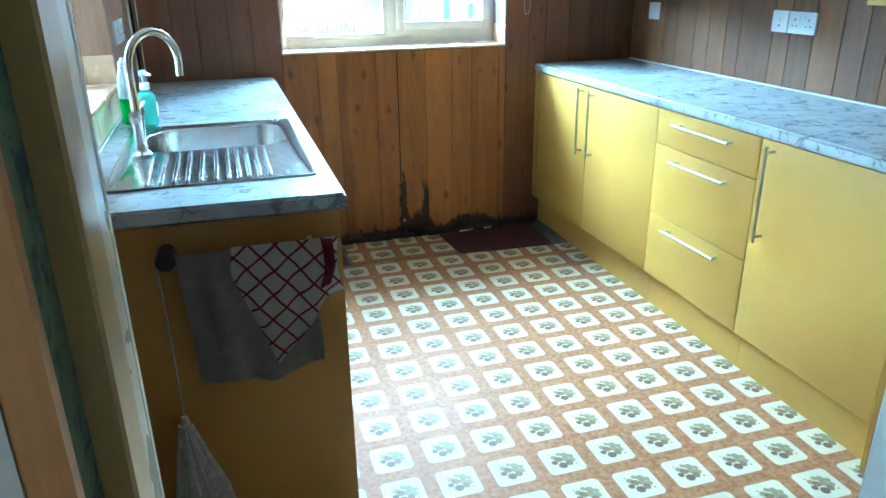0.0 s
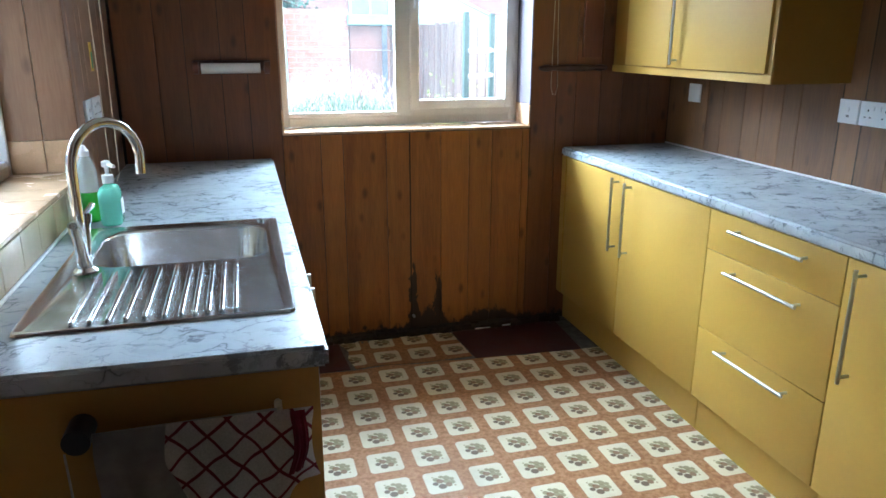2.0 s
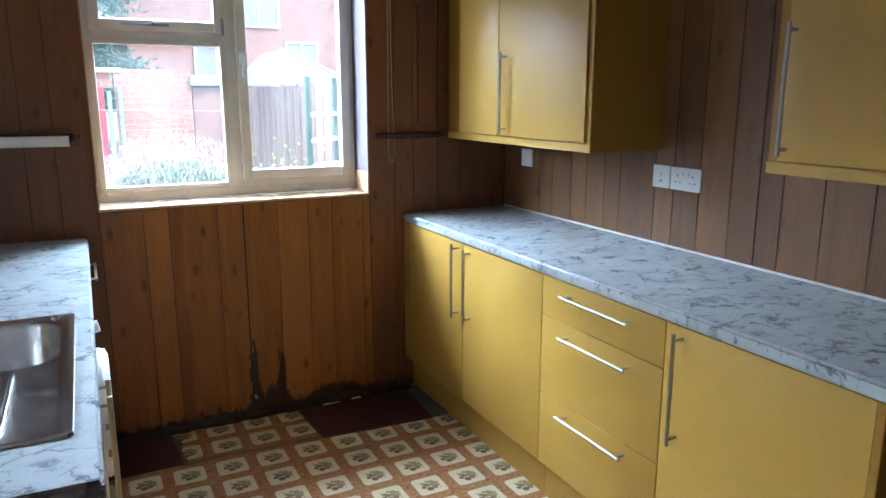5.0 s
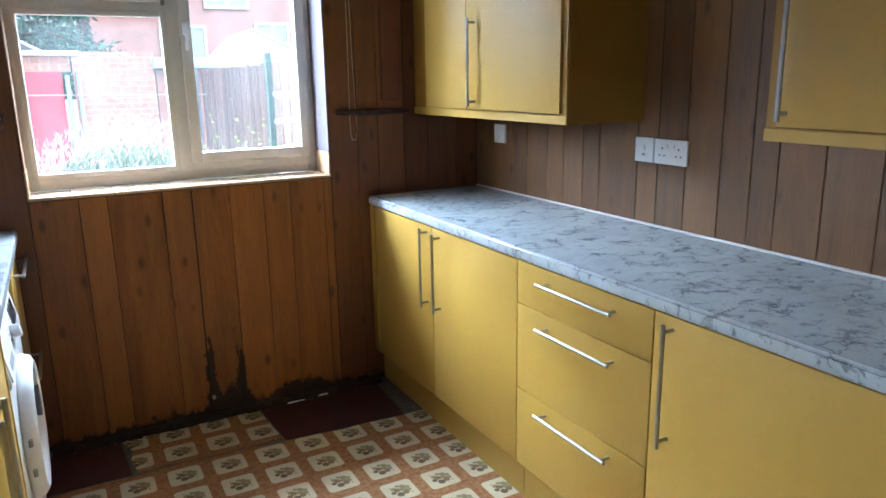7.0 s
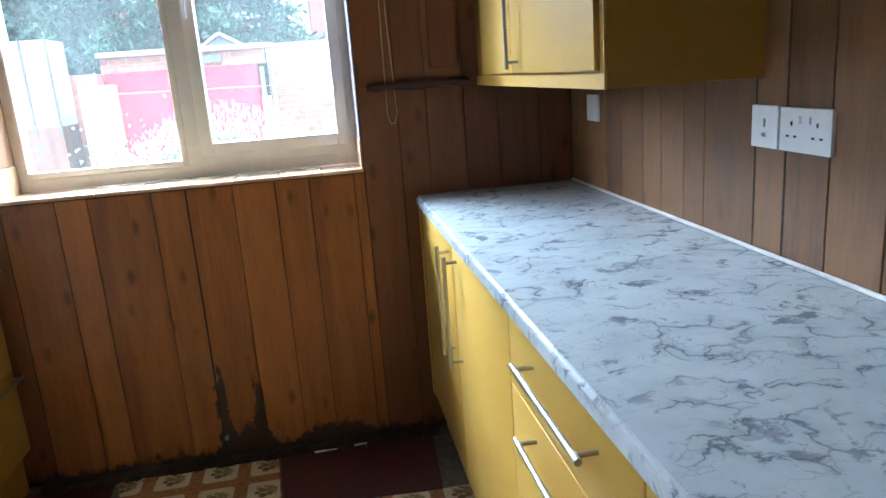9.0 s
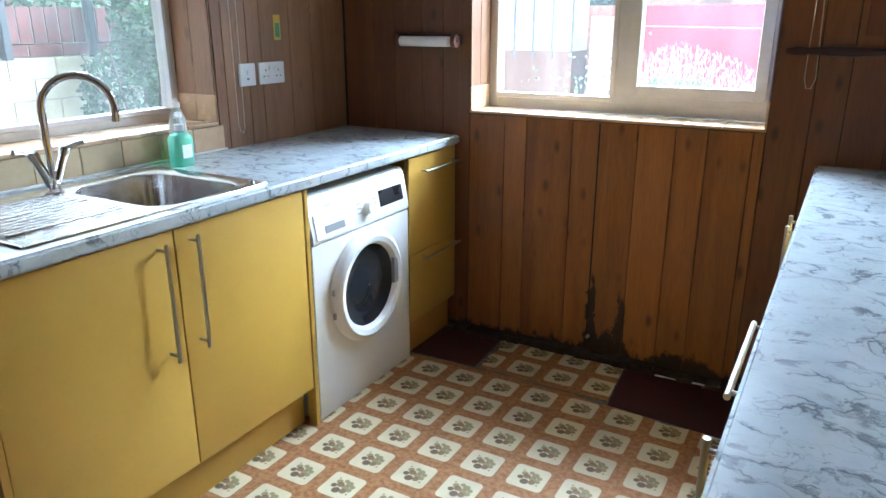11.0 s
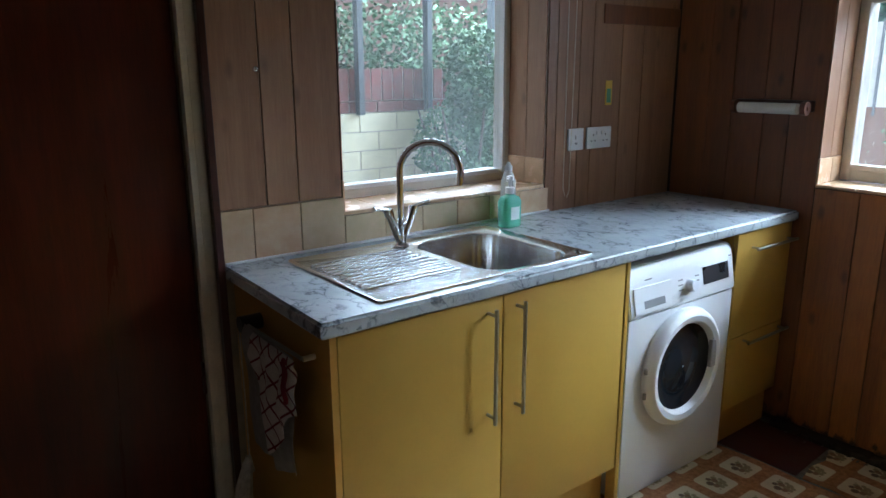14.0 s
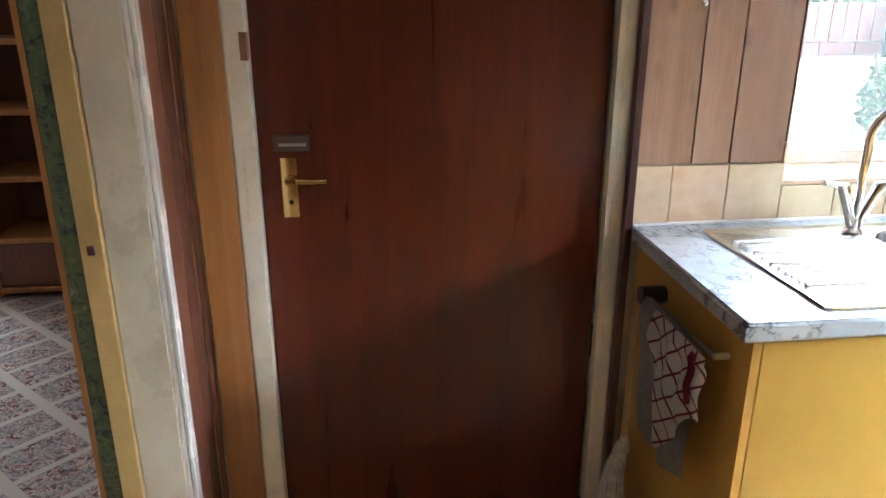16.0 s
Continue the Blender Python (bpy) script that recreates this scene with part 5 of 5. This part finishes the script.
for i in range(70):
    a, q = rnd.uniform(0, 2 * math.pi), rnd.uniform(0.2, 1)
    tip = on_end(0.20 + 0.085 * q * math.cos(a), 0.062 + 0.045 * q * (1 + math.sin(a)) / 1.2, rnd.uniform(0.02, 0.07))
    mid = on_end(0.19 + 0.06 * q * math.cos(a), 0.062 + 0.035 * q * (1 + math.sin(a)) / 1.2, 0.22)
    top = on_end(0.17 + 0.012 * math.cos(a), 0.056 + 0.008 * math.sin(a) + 0.006, 0.385)
    tube(bm, [top, top.lerp(mid, 0.5) + EN * 0.008, mid, tip], 0.0055, 5)
part("mop_head", bm, M["rope"], mop, "thick cotton strings", kind="stuff")
bm = B()
rod(bm, on_end(0.17, 0.06, 0.36), on_end(0.17, 0.058, 0.405), 0.018, 12, 0.008)
part("binding", bm, M["rope"], mop, smooth=True)

solid("pipe_end", rod(B(), (1.252, FAR - 0.001, 0.089), (1.252, FAR - 0.02, 0.089), 0.007, 10), M["steel"], "small bright pipe end at the foot of the wall", "pipe")

# ================= outdoors =================
ground = solid("ground", box(B(), -60, 60, -30, 90, GROUND - 0.2, GROUND), M["concrete"], "pale paving and ground", kind="structure")


def brick_wall(name, x0, y0, x1, y1, z0, z1, mat, label, bl=0.225, bh=0.075, thick=0.1, soldier=False, limit=300):
    """A wall from (x0, y0) to (x1, y1): a mortar core with proud bricks."""
    a, b = Vector((x0, y0, 0)), Vector((x1, y1, 0))
    d = (b - a).normalized()
    nrm = Vector((-d.y, d.x, 0))
    L = (b - a).length

    def quad(bm, s0, s1, q0, q1, za, zb):
        vs = [bm.verts.new(a + d * s + nrm * q + Vector((0, 0, z))) for z in (za, zb) for s, q in ((s0, q0), (s1, q0), (s1, q1), (s0, q1))]
        for f in ((0, 1, 2, 3), (4, 5, 6, 7), (0, 1, 5, 4), (1, 2, 6, 5), (2, 3, 7, 6), (3, 0, 4, 7)):
            bm.faces.new([vs[i] for i in f])
        return bm

    core = solid(name, quad(B(), 0, L, -thick / 2 + 0.008, thick / 2 - 0.008, z0, z1 - 0.005), M["mortar"], label, kind="structure")
    bm = B()
    rows = max(1, int((z1 - z0) / bh))
    bh = (z1 - z0) / rows
    for r in range(rows):
        s = -bl / 2 if r % 2 and not soldier else 0
        while s < L:
            s0, s1 = max(0, s) + 0.005, min(L, s + bl) - 0.005
            if s1 - s0 > 0.02:
                j = random.uniform(-0.003, 0.003)
                quad(bm, s0, s1, -thick / 2 + j, thick / 2 + j, z0 + r * bh + 0.004, z0 + (r + 1) * bh - 0.004)
            s += bl
    part("bricks", bm, mat, core, kind="stuff")
    return core


def leaves(name, n, spot, size, mat, label, category="bush", seed=1, droop=0.0, parent=None, long=1.6):
    """Many small leaves; spot(rnd) gives each one's place."""
    rnd = random.Random(seed)
    verts, faces = [], []
    for i in range(n):
        c = Vector(spot(rnd))
        a = Vector((rnd.gauss(0, 1), rnd.gauss(0, 1), rnd.gauss(0, 0.7) - droop)).normalized()
        b = a.orthogonal().normalized()
        b.rotate(Matrix.Rotation(rnd.uniform(0, 6.28), 3, a))
        s = size * rnd.uniform(0.6, 1.3)
        k = len(verts)
        verts += [c - a * s * long / 2, c + b * s * 0.5, c + a * s * long / 2, c - b * s * 0.5]
        faces.append((k, k + 1, k + 2, k + 3))
    me = bpy.data.meshes.new(name)
    me.from_pydata([tuple(v) for v in verts], [], faces)
    me.materials.append(mat)
    ob = new(name, me)
    if parent is not None:
        ob.parent = parent
        ob.matrix_parent_inverse = Matrix.Translation(-parent.location)
        return tagged(ob, label, kind="stuff")
    return tagged(ob, label, category, kind="stuff")


# side boundary: cream blocks, soldier course of dark bricks, posts, hedge
BX = -2.5
brick_wall("boundary_wall", BX, 1.5, BX, 9.5, GROUND, 1.17, M["cream_block"], "cream painted brick boundary wall", 0.31, 0.127, 0.2)
brick_wall("boundary_wall_top", BX, 1.5, BX, 9.5, 1.17, 1.25, M["dark_brick"], "course of dark bricks on the cream blocks", 0.225, 0.08, 0.2)
brick_wall("boundary_wall_coping", BX, 1.5, BX, 9.5, 1.25, 1.475, M["dark_brick"], "upright dark brick coping", 0.09, 0.22, 0.2, soldier=True)
for y in (3.79, 4.37, 4.98, 6.6, 2.5):
    solid("fence_post", box(B(), BX + 0.11, BX + 0.17, y, y + 0.045, 1.16, 2.8, 0.003), M["metal_post"], "dark metal post on the boundary wall", "post", "boundary posts")
leaves("hedge", 75000, lambda r: (BX - 0.75 + r.uniform(-0.45, 0.45), r.uniform(2, 12), r.uniform(0.2, 1.95) + 0.12 * math.sin(r.uniform(0, 6))), 0.031, M["hedge"], "dense glossy dark green hedge above the boundary wall", "hedge", 2)
bush = thing("holly_bush", (-2.05, 4.5, GROUND), "spreading variegated bush before the boundary wall", "bush")
bm = B()
for i in range(7):
    a = i * 0.9
    tube(bm, [(-2.05, 4.5, GROUND), (-2.05 + 0.1 * math.cos(a), 4.5 + 0.15 * math.sin(a), 0.5), (-2.05 + 0.2 * math.cos(a), 4.5 + 0.4 * math.sin(a), 1.2)], [0.02, 0.014, 0.006], 6)
part("branches", bm, M["bark"], bush)


def bush_spot(r):
    k = r.randrange(9)
    c = ((-2.1, 4.4, 0.95), (-2.05, 4.65, 1.2), (-2.1, 4.9, 1.0), (-2.0, 4.5, 0.6), (-2.1, 4.8, 0.5), (-2.1, 5.1, 1.35), (-2.0, 4.6, 1.45), (-2.1, 5.1, 0.7), (-2.1, 4.3, 0.35))[k]
    v = Vector((r.gauss(0, 1), r.gauss(0, 1), r.gauss(0, 1))).normalized() * r.uniform(0.5, 1) ** 0.5
    return (c[0] + v.x * 0.2, c[1] + v.y * 0.32, c[2] + v.z * 0.3)


leaves("leaves", 16000, bush_spot, 0.027, M["hedge"], "small glossy leaves", parent=bush, seed=4)

# end of the garden
YE = 12.0
solid("outbuilding_wall", box(B(), -1.0, -0.9, 10.6, YE - 0.03, GROUND, 1.45, 0.01), M["render"], "white rendered side wall of the yard", kind="structure")
brick_wall("garden_wall_brick", 1.10, YE, 2.12, YE, GROUND, 1.86, M["brick"], "old red brick garden wall with a ragged top")
red = solid("garden_wall_red", box(B(), -1.05, 0.96, YE - 0.02, YE + 0.15, GROUND, 1.60, 0.01), M["red_paint"], "bright red painted garden wall", kind="structure")
solid("wall_coping", box(B(), -1.1, 1.2, YE - 0.08, YE + 0.2, 1.80, 1.87, 0.01), M["concrete"], "pale coping on the red wall", kind="structure")
brick_wall("garden_wall_upper", -1.08, YE + 0.06, 1.08, YE + 0.06, 1.60, 1.80, M["brick"], "brick courses above the red paint")
solid("wall_vent", box(B(), 0.10, 0.50, YE - 0.03, YE, 1.65, 1.76, 0.004), M["slate"], "dark slatted vent in the garden wall", "vent")
solid("garden_wall_white", box(B(), -1.5, -1.06, YE - 0.3, YE, GROUND, 1.60, 0.01), M["brick"], "red brick wall beside the red wall", kind="structure")
bm = B()
rod(bm, (-1.0, YE - 0.25, 1.33), (3.2, YE - 0.5, 1.26), 0.006, 6)
solid("washing_line", bm, M["rope"], "thin white washing line across the garden", "washing line")
for x, z in ((1.02, 1.55), (1.16, 1.6)):
    solid("drainpipe", rod(B(), (x, YE - 0.1, GROUND), (x, YE - 0.1, z), 0.03, 10), M["turquoise"], "green painted post at the end of the red wall", "post", "green posts", smooth=True)
# turquoise lean-to roof and shed
shed = thing("shed", (3.3, YE + 0.5, GROUND), "brick lean-to shelter with a turquoise sheet roof and grey posts", "shed")
part("wall", box(B(), 2.14, 5.0, YE, YE + 1.5, GROUND, 1.62), M["pale_brick"], shed, "pale brick back wall")
for x in (2.62, 3.02):
    part("post", box(B(), x, x + 0.07, YE - 0.14, YE - 0.07, GROUND, 1.63), M["slate"], shed, "grey timber post")
part("roof", box(B(), 2.10, 5.1, YE - 0.15, YE + 1.6, 1.63, 1.78, 0.01), M["turquoise"], shed, "turquoise sheet roof")
def gable(x0, xm, x1, y, depth, z0, z1, mat, label):
    """A small pitched roof on posts, its gable towards the kitchen."""
    t = thing("summer_house", (xm, y, GROUND), label, "summer house")
    bm = B()
    vs = [bm.verts.new(p) for p in ((x0, y, z0), (x1, y, z0), (xm, y, z1), (x0, y + depth, z0), (x1, y + depth, z0), (xm, y + depth, z1))]
    for f in ((0, 1, 2), (3, 4, 5), (0, 1, 4, 3), (1, 2, 5, 4), (2, 0, 3, 5)):
        bm.faces.new([vs[i] for i in f])
    part("roof", bm, mat, t, "pitched roof")
    bm = B()
    rod(bm, (x0, y - 0.02, z0), (xm, y - 0.02, z1), 0.025, 6)
    rod(bm, (xm, y - 0.02, z1), (x1, y - 0.02, z0), 0.025, 6)
    part("barge_board", bm, M["render"], t, "white gable boards")
    part("wall", box(B(), x0 + 0.06, x1 - 0.06, y + 0.08, y + depth - 0.08, GROUND, z0 - 0.002), M["fence_wood"], t)


gable(3.4, 3.95, 5.1, YE + 1.7, 1.7, 1.79, 2.3, M["greenhouse"], "small summer house with a pale glazed gable behind the shelter")
gable(0.08, 0.41, 0.80, YE + 0.8, 1.2, 1.86, 2.08, M["slate"], "small wooden summer house with a grey gable behind the red wall")

# right boundary fence with trellis
fence = thing("fence", (2.75, 8, GROUND), "tall weathered brown board fence along the garden", "fence")
y = 5.4
i = 0
while y < YE - 0.15:
    part("fence_board", box(B(), 2.72 + 0.01 * (i % 2), 2.745 + 0.01 * (i % 2), y, y + 0.13, GROUND, 1.60 + random.uniform(-0.02, 0.02), 0.002), M["fence_wood"], fence)
    y += 0.135
    i += 1
tr = thing("trellis", (2.5, 6.5, GROUND), "dark green ladder trellis leaning at the fence", "trellis")
for x, y in ((2.12, 6.02), (2.42, 6.3)):
    part("upright", box(B(), x, x + 0.04, y, y + 0.04, GROUND, 1.62, 0.003), M["green_metal"], tr)
for k in range(7):
    z = 0.2 + 0.19 * k
    bm = rod(B(), (2.14, 6.03, z), (2.44, 6.31, z), 0.018, 6)
    part("rung", bm, M["white_gloss"], tr, "pale rung")

# planting
def mound(cx, cy, rx, ry, h, z0, lo, hi):
    def spot(r):
        a, q = r.uniform(0, 6.28), r.uniform(0, 1) ** 0.5
        return cx + rx * q * math.cos(a), cy + ry * q * math.sin(a), z0 + (h - 0.5 * h * q * q) * r.uniform(lo, hi) ** 0.5
    return spot


leaves("lavender_bush", 42000, mound(1.15, 5.8, 0.85, 0.5, 1.22, GROUND, 0.15, 1), 0.0095, M["lavender_leaf"], "grey green lavender bush under the window", "bush", 7, -1.5, long=7.0)
leaves("lavender_flowers", 6500, mound(1.15, 5.85, 0.9, 0.5, 1.36, GROUND, 0.75, 1.08), 0.0075, M["lavender_flower"], "faded pink lavender flower heads", "flowers", 8, -3, long=5.0)
leaves("yellow_shrub", 3500, lambda r: (2.15 + r.gauss(0, 0.16), 6.9 + r.gauss(0, 0.15), GROUND + 0.4 + abs(r.gauss(0, 0.26))), 0.022, M["yellow_leaf"], "yellow green shrub by the trellis", "bush", 9)
leaves("pale_shrub", 8000, lambda r: (0.25 + r.gauss(0, 0.25), 7.2 + r.gauss(0, 0.4), GROUND + 0.15 + abs(r.gauss(0, 0.36))), 0.02, M["lavender_leaf"], "pale feathery shrub in the yard", "bush", 12, -1)
for x, y, r0, h in ((0.02, 8.6, 0.22, 0.27), (0.12, 7.9, 0.13, 0.2)):
    pot = thing("plant_pot", (x, y, GROUND), "terracotta plant pot on the paving" if r0 > 0.2 else "small dark plant pot on the paving", "plant pot", "plant pots")
    part("pot", lathe(B(), [(r0 * 0.7, GROUND), (r0, GROUND + h), (r0 * 0.9, GROUND + h), (r0 * 0.85, GROUND + h - 0.04)], (x, y, 0), 16), M["terracotta"] if r0 > 0.2 else M["green_metal"], pot, smooth=True)
    part("soil", lathe(B(), [(r0 * 0.84, GROUND + h - 0.05), (r0 * 0.5, GROUND + h - 0.03)], (x, y, 0), 16), M["soil"], pot)
# greenhouse frame at the far left of the garden
gh = thing("greenhouse", (-1.6, 9.6, GROUND), "pale glazed greenhouse with thin dark bars", "greenhouse")
part("glazing", box(B(), -3.0, -1.30, 10.8, 11.4, 1.0, 2.0), M["greenhouse"], gh)
part("base", box(B(), -3.0, -1.30, 10.79, 11.41, GROUND, 0.999), M["fence_wood"], gh, "low weathered timber base")
bm = B()
for k in range(7):
    x = -3.0 + k * 0.28
    box(bm, x, x + 0.025, 10.765, 10.79, 0.9, 2.02)
part("glazing_bar", bm, M["slate"], gh)


def house(x0, x1, y, h, depth, windows, label, roof=1.8):
    t = thing("house", ((x0 + x1) / 2, y + depth / 2, GROUND), label, "house", "houses beyond the garden")
    part("wall", box(B(), x0, x1, y, y + depth, GROUND, h), M["pale_brick"], t)
    bm = B()
    vs = [bm.verts.new(p) for p in ((x0 - 0.2, y - 0.3, h), (x1 + 0.2, y - 0.3, h), (x1 + 0.2, y + depth + 0.3, h), (x0 - 0.2, y + depth + 0.3, h), (x0 - 0.2, y + depth / 2, h + roof), (x1 + 0.2, y + depth / 2, h + roof))]
    for f in ((0, 1, 5, 4), (2, 3, 4, 5), (0, 4, 3), (1, 2, 5), (0, 1, 2, 3)):
        bm.faces.new([vs[i] for i in f])
    part("roof", bm, M["slate"], t, "blue grey slate roof")
    part("gutter", rod(B(), (x0 - 0.2, y - 0.33, h - 0.03), (x1 + 0.2, y - 0.33, h - 0.03), 0.06, 8), M["render"], t)
    for wx, wz, ww, wh in windows:
        bm = B()
        frame_rect(bm, wx, wx + ww, wz, wz + wh, y - 0.06, y - 0.001, 0.07, 0.004)
        box(bm, wx + ww / 2 - 0.03, wx + ww / 2 + 0.03, y - 0.05, y - 0.002, wz + 0.07, wz + wh - 0.07)
        w = part("window", bm, M["render"], t, "white framed window")
        part("pane", box(B(), wx + 0.07, wx + ww - 0.07, y - 0.03, y - 0.0015, wz + 0.07, wz + wh - 0.07), M["dark_pane"], w)
    return t


house(1.8, 16.0, 20.0, 4.9, 7, [(3.3, 1.6, 1.1, 1.2), (5.6, 1.9, 0.9, 1.0), (4.4, 3.2, 1.1, 1.2), (7.4, 3.2, 1.3, 1.2), (7.6, 1.2, 1.3, 1.3), (10.5, 3.2, 1.2, 1.2)], "two-storey red brick terrace with white windows")
house(-9.0, -2.6, 24.0, 4.9, 7, [(-8, 2.9, 1.1, 1.2), (-5, 2.9, 1.1, 1.2), (-5, 0.8, 1.1, 1.2)], "red brick house beyond the hedge")
house2 = house(-22, -12, 8, 4.5, 8, [(-20, 2.6, 1.2, 1.2), (-15, 2.6, 1.2, 1.2)], "red brick house over the hedge")

# conifer behind the red wall
tree = thing("conifer", (-0.6, 16.5, GROUND), "broad blue green conifer with drooping boughs behind the red wall", "tree")
part("trunk", tube(B(), [(-0.6, 16.5, GROUND), (-0.55, 16.5, 3), (-0.6, 16.5, 7.5)], [0.3, 0.22, 0.06], 10), M["bark"], tree)
rnd = random.Random(21)
limbs = []
bm = B()
for i in range(60):
    z = 1.7 + 5.6 * i / 60
    a = i * 2.4
    L = (3.0 - 0.35 * (z - 1.7)) * rnd.uniform(0.75, 1.1)
    p0 = Vector((-0.58, 16.5, z))
    p1 = p0 + Vector((math.cos(a) * L * 0.6, math.sin(a) * L * 0.6, 0.15))
    p2 = p0 + Vector((math.cos(a) * L, math.sin(a) * L, -0.25))
    tube(bm, [p0, p1, p2], [0.05, 0.03, 0.01], 5)
    limbs.append((p0, p1, p2))
part("limbs", bm, M["bark"], tree)


def conifer_spot(r):
    p0, p1, p2 = limbs[r.randrange(60)]
    t = r.uniform(0.2, 1)
    p = p0.lerp(p1, t * 2) if t < 0.5 else p1.lerp(p2, t * 2 - 1)
    return p + Vector((r.gauss(0, 0.16), r.gauss(0, 0.16), -abs(r.gauss(0, 0.22))))


leaves("foliage", 42000, conifer_spot, 0.05, M["conifer"], "drooping needle sprays", parent=tree, seed=22, droop=0.9, long=3.5)
tree2 = thing("conifer", (-6, 22, GROUND), "dark green tree beyond the garden", "tree")
part("trunk", tube(B(), [(-6, 22, GROUND), (-6, 22, 5)], [0.25, 0.1], 8), M["bark"], tree2)
leaves("foliage", 12000, lambda r: (-6 + r.gauss(0, 1.3), 22 + r.gauss(0, 1), 3.6 + r.gauss(0, 1.1)), 0.14, M["conifer"], "leafy crown", parent=tree2, seed=23)
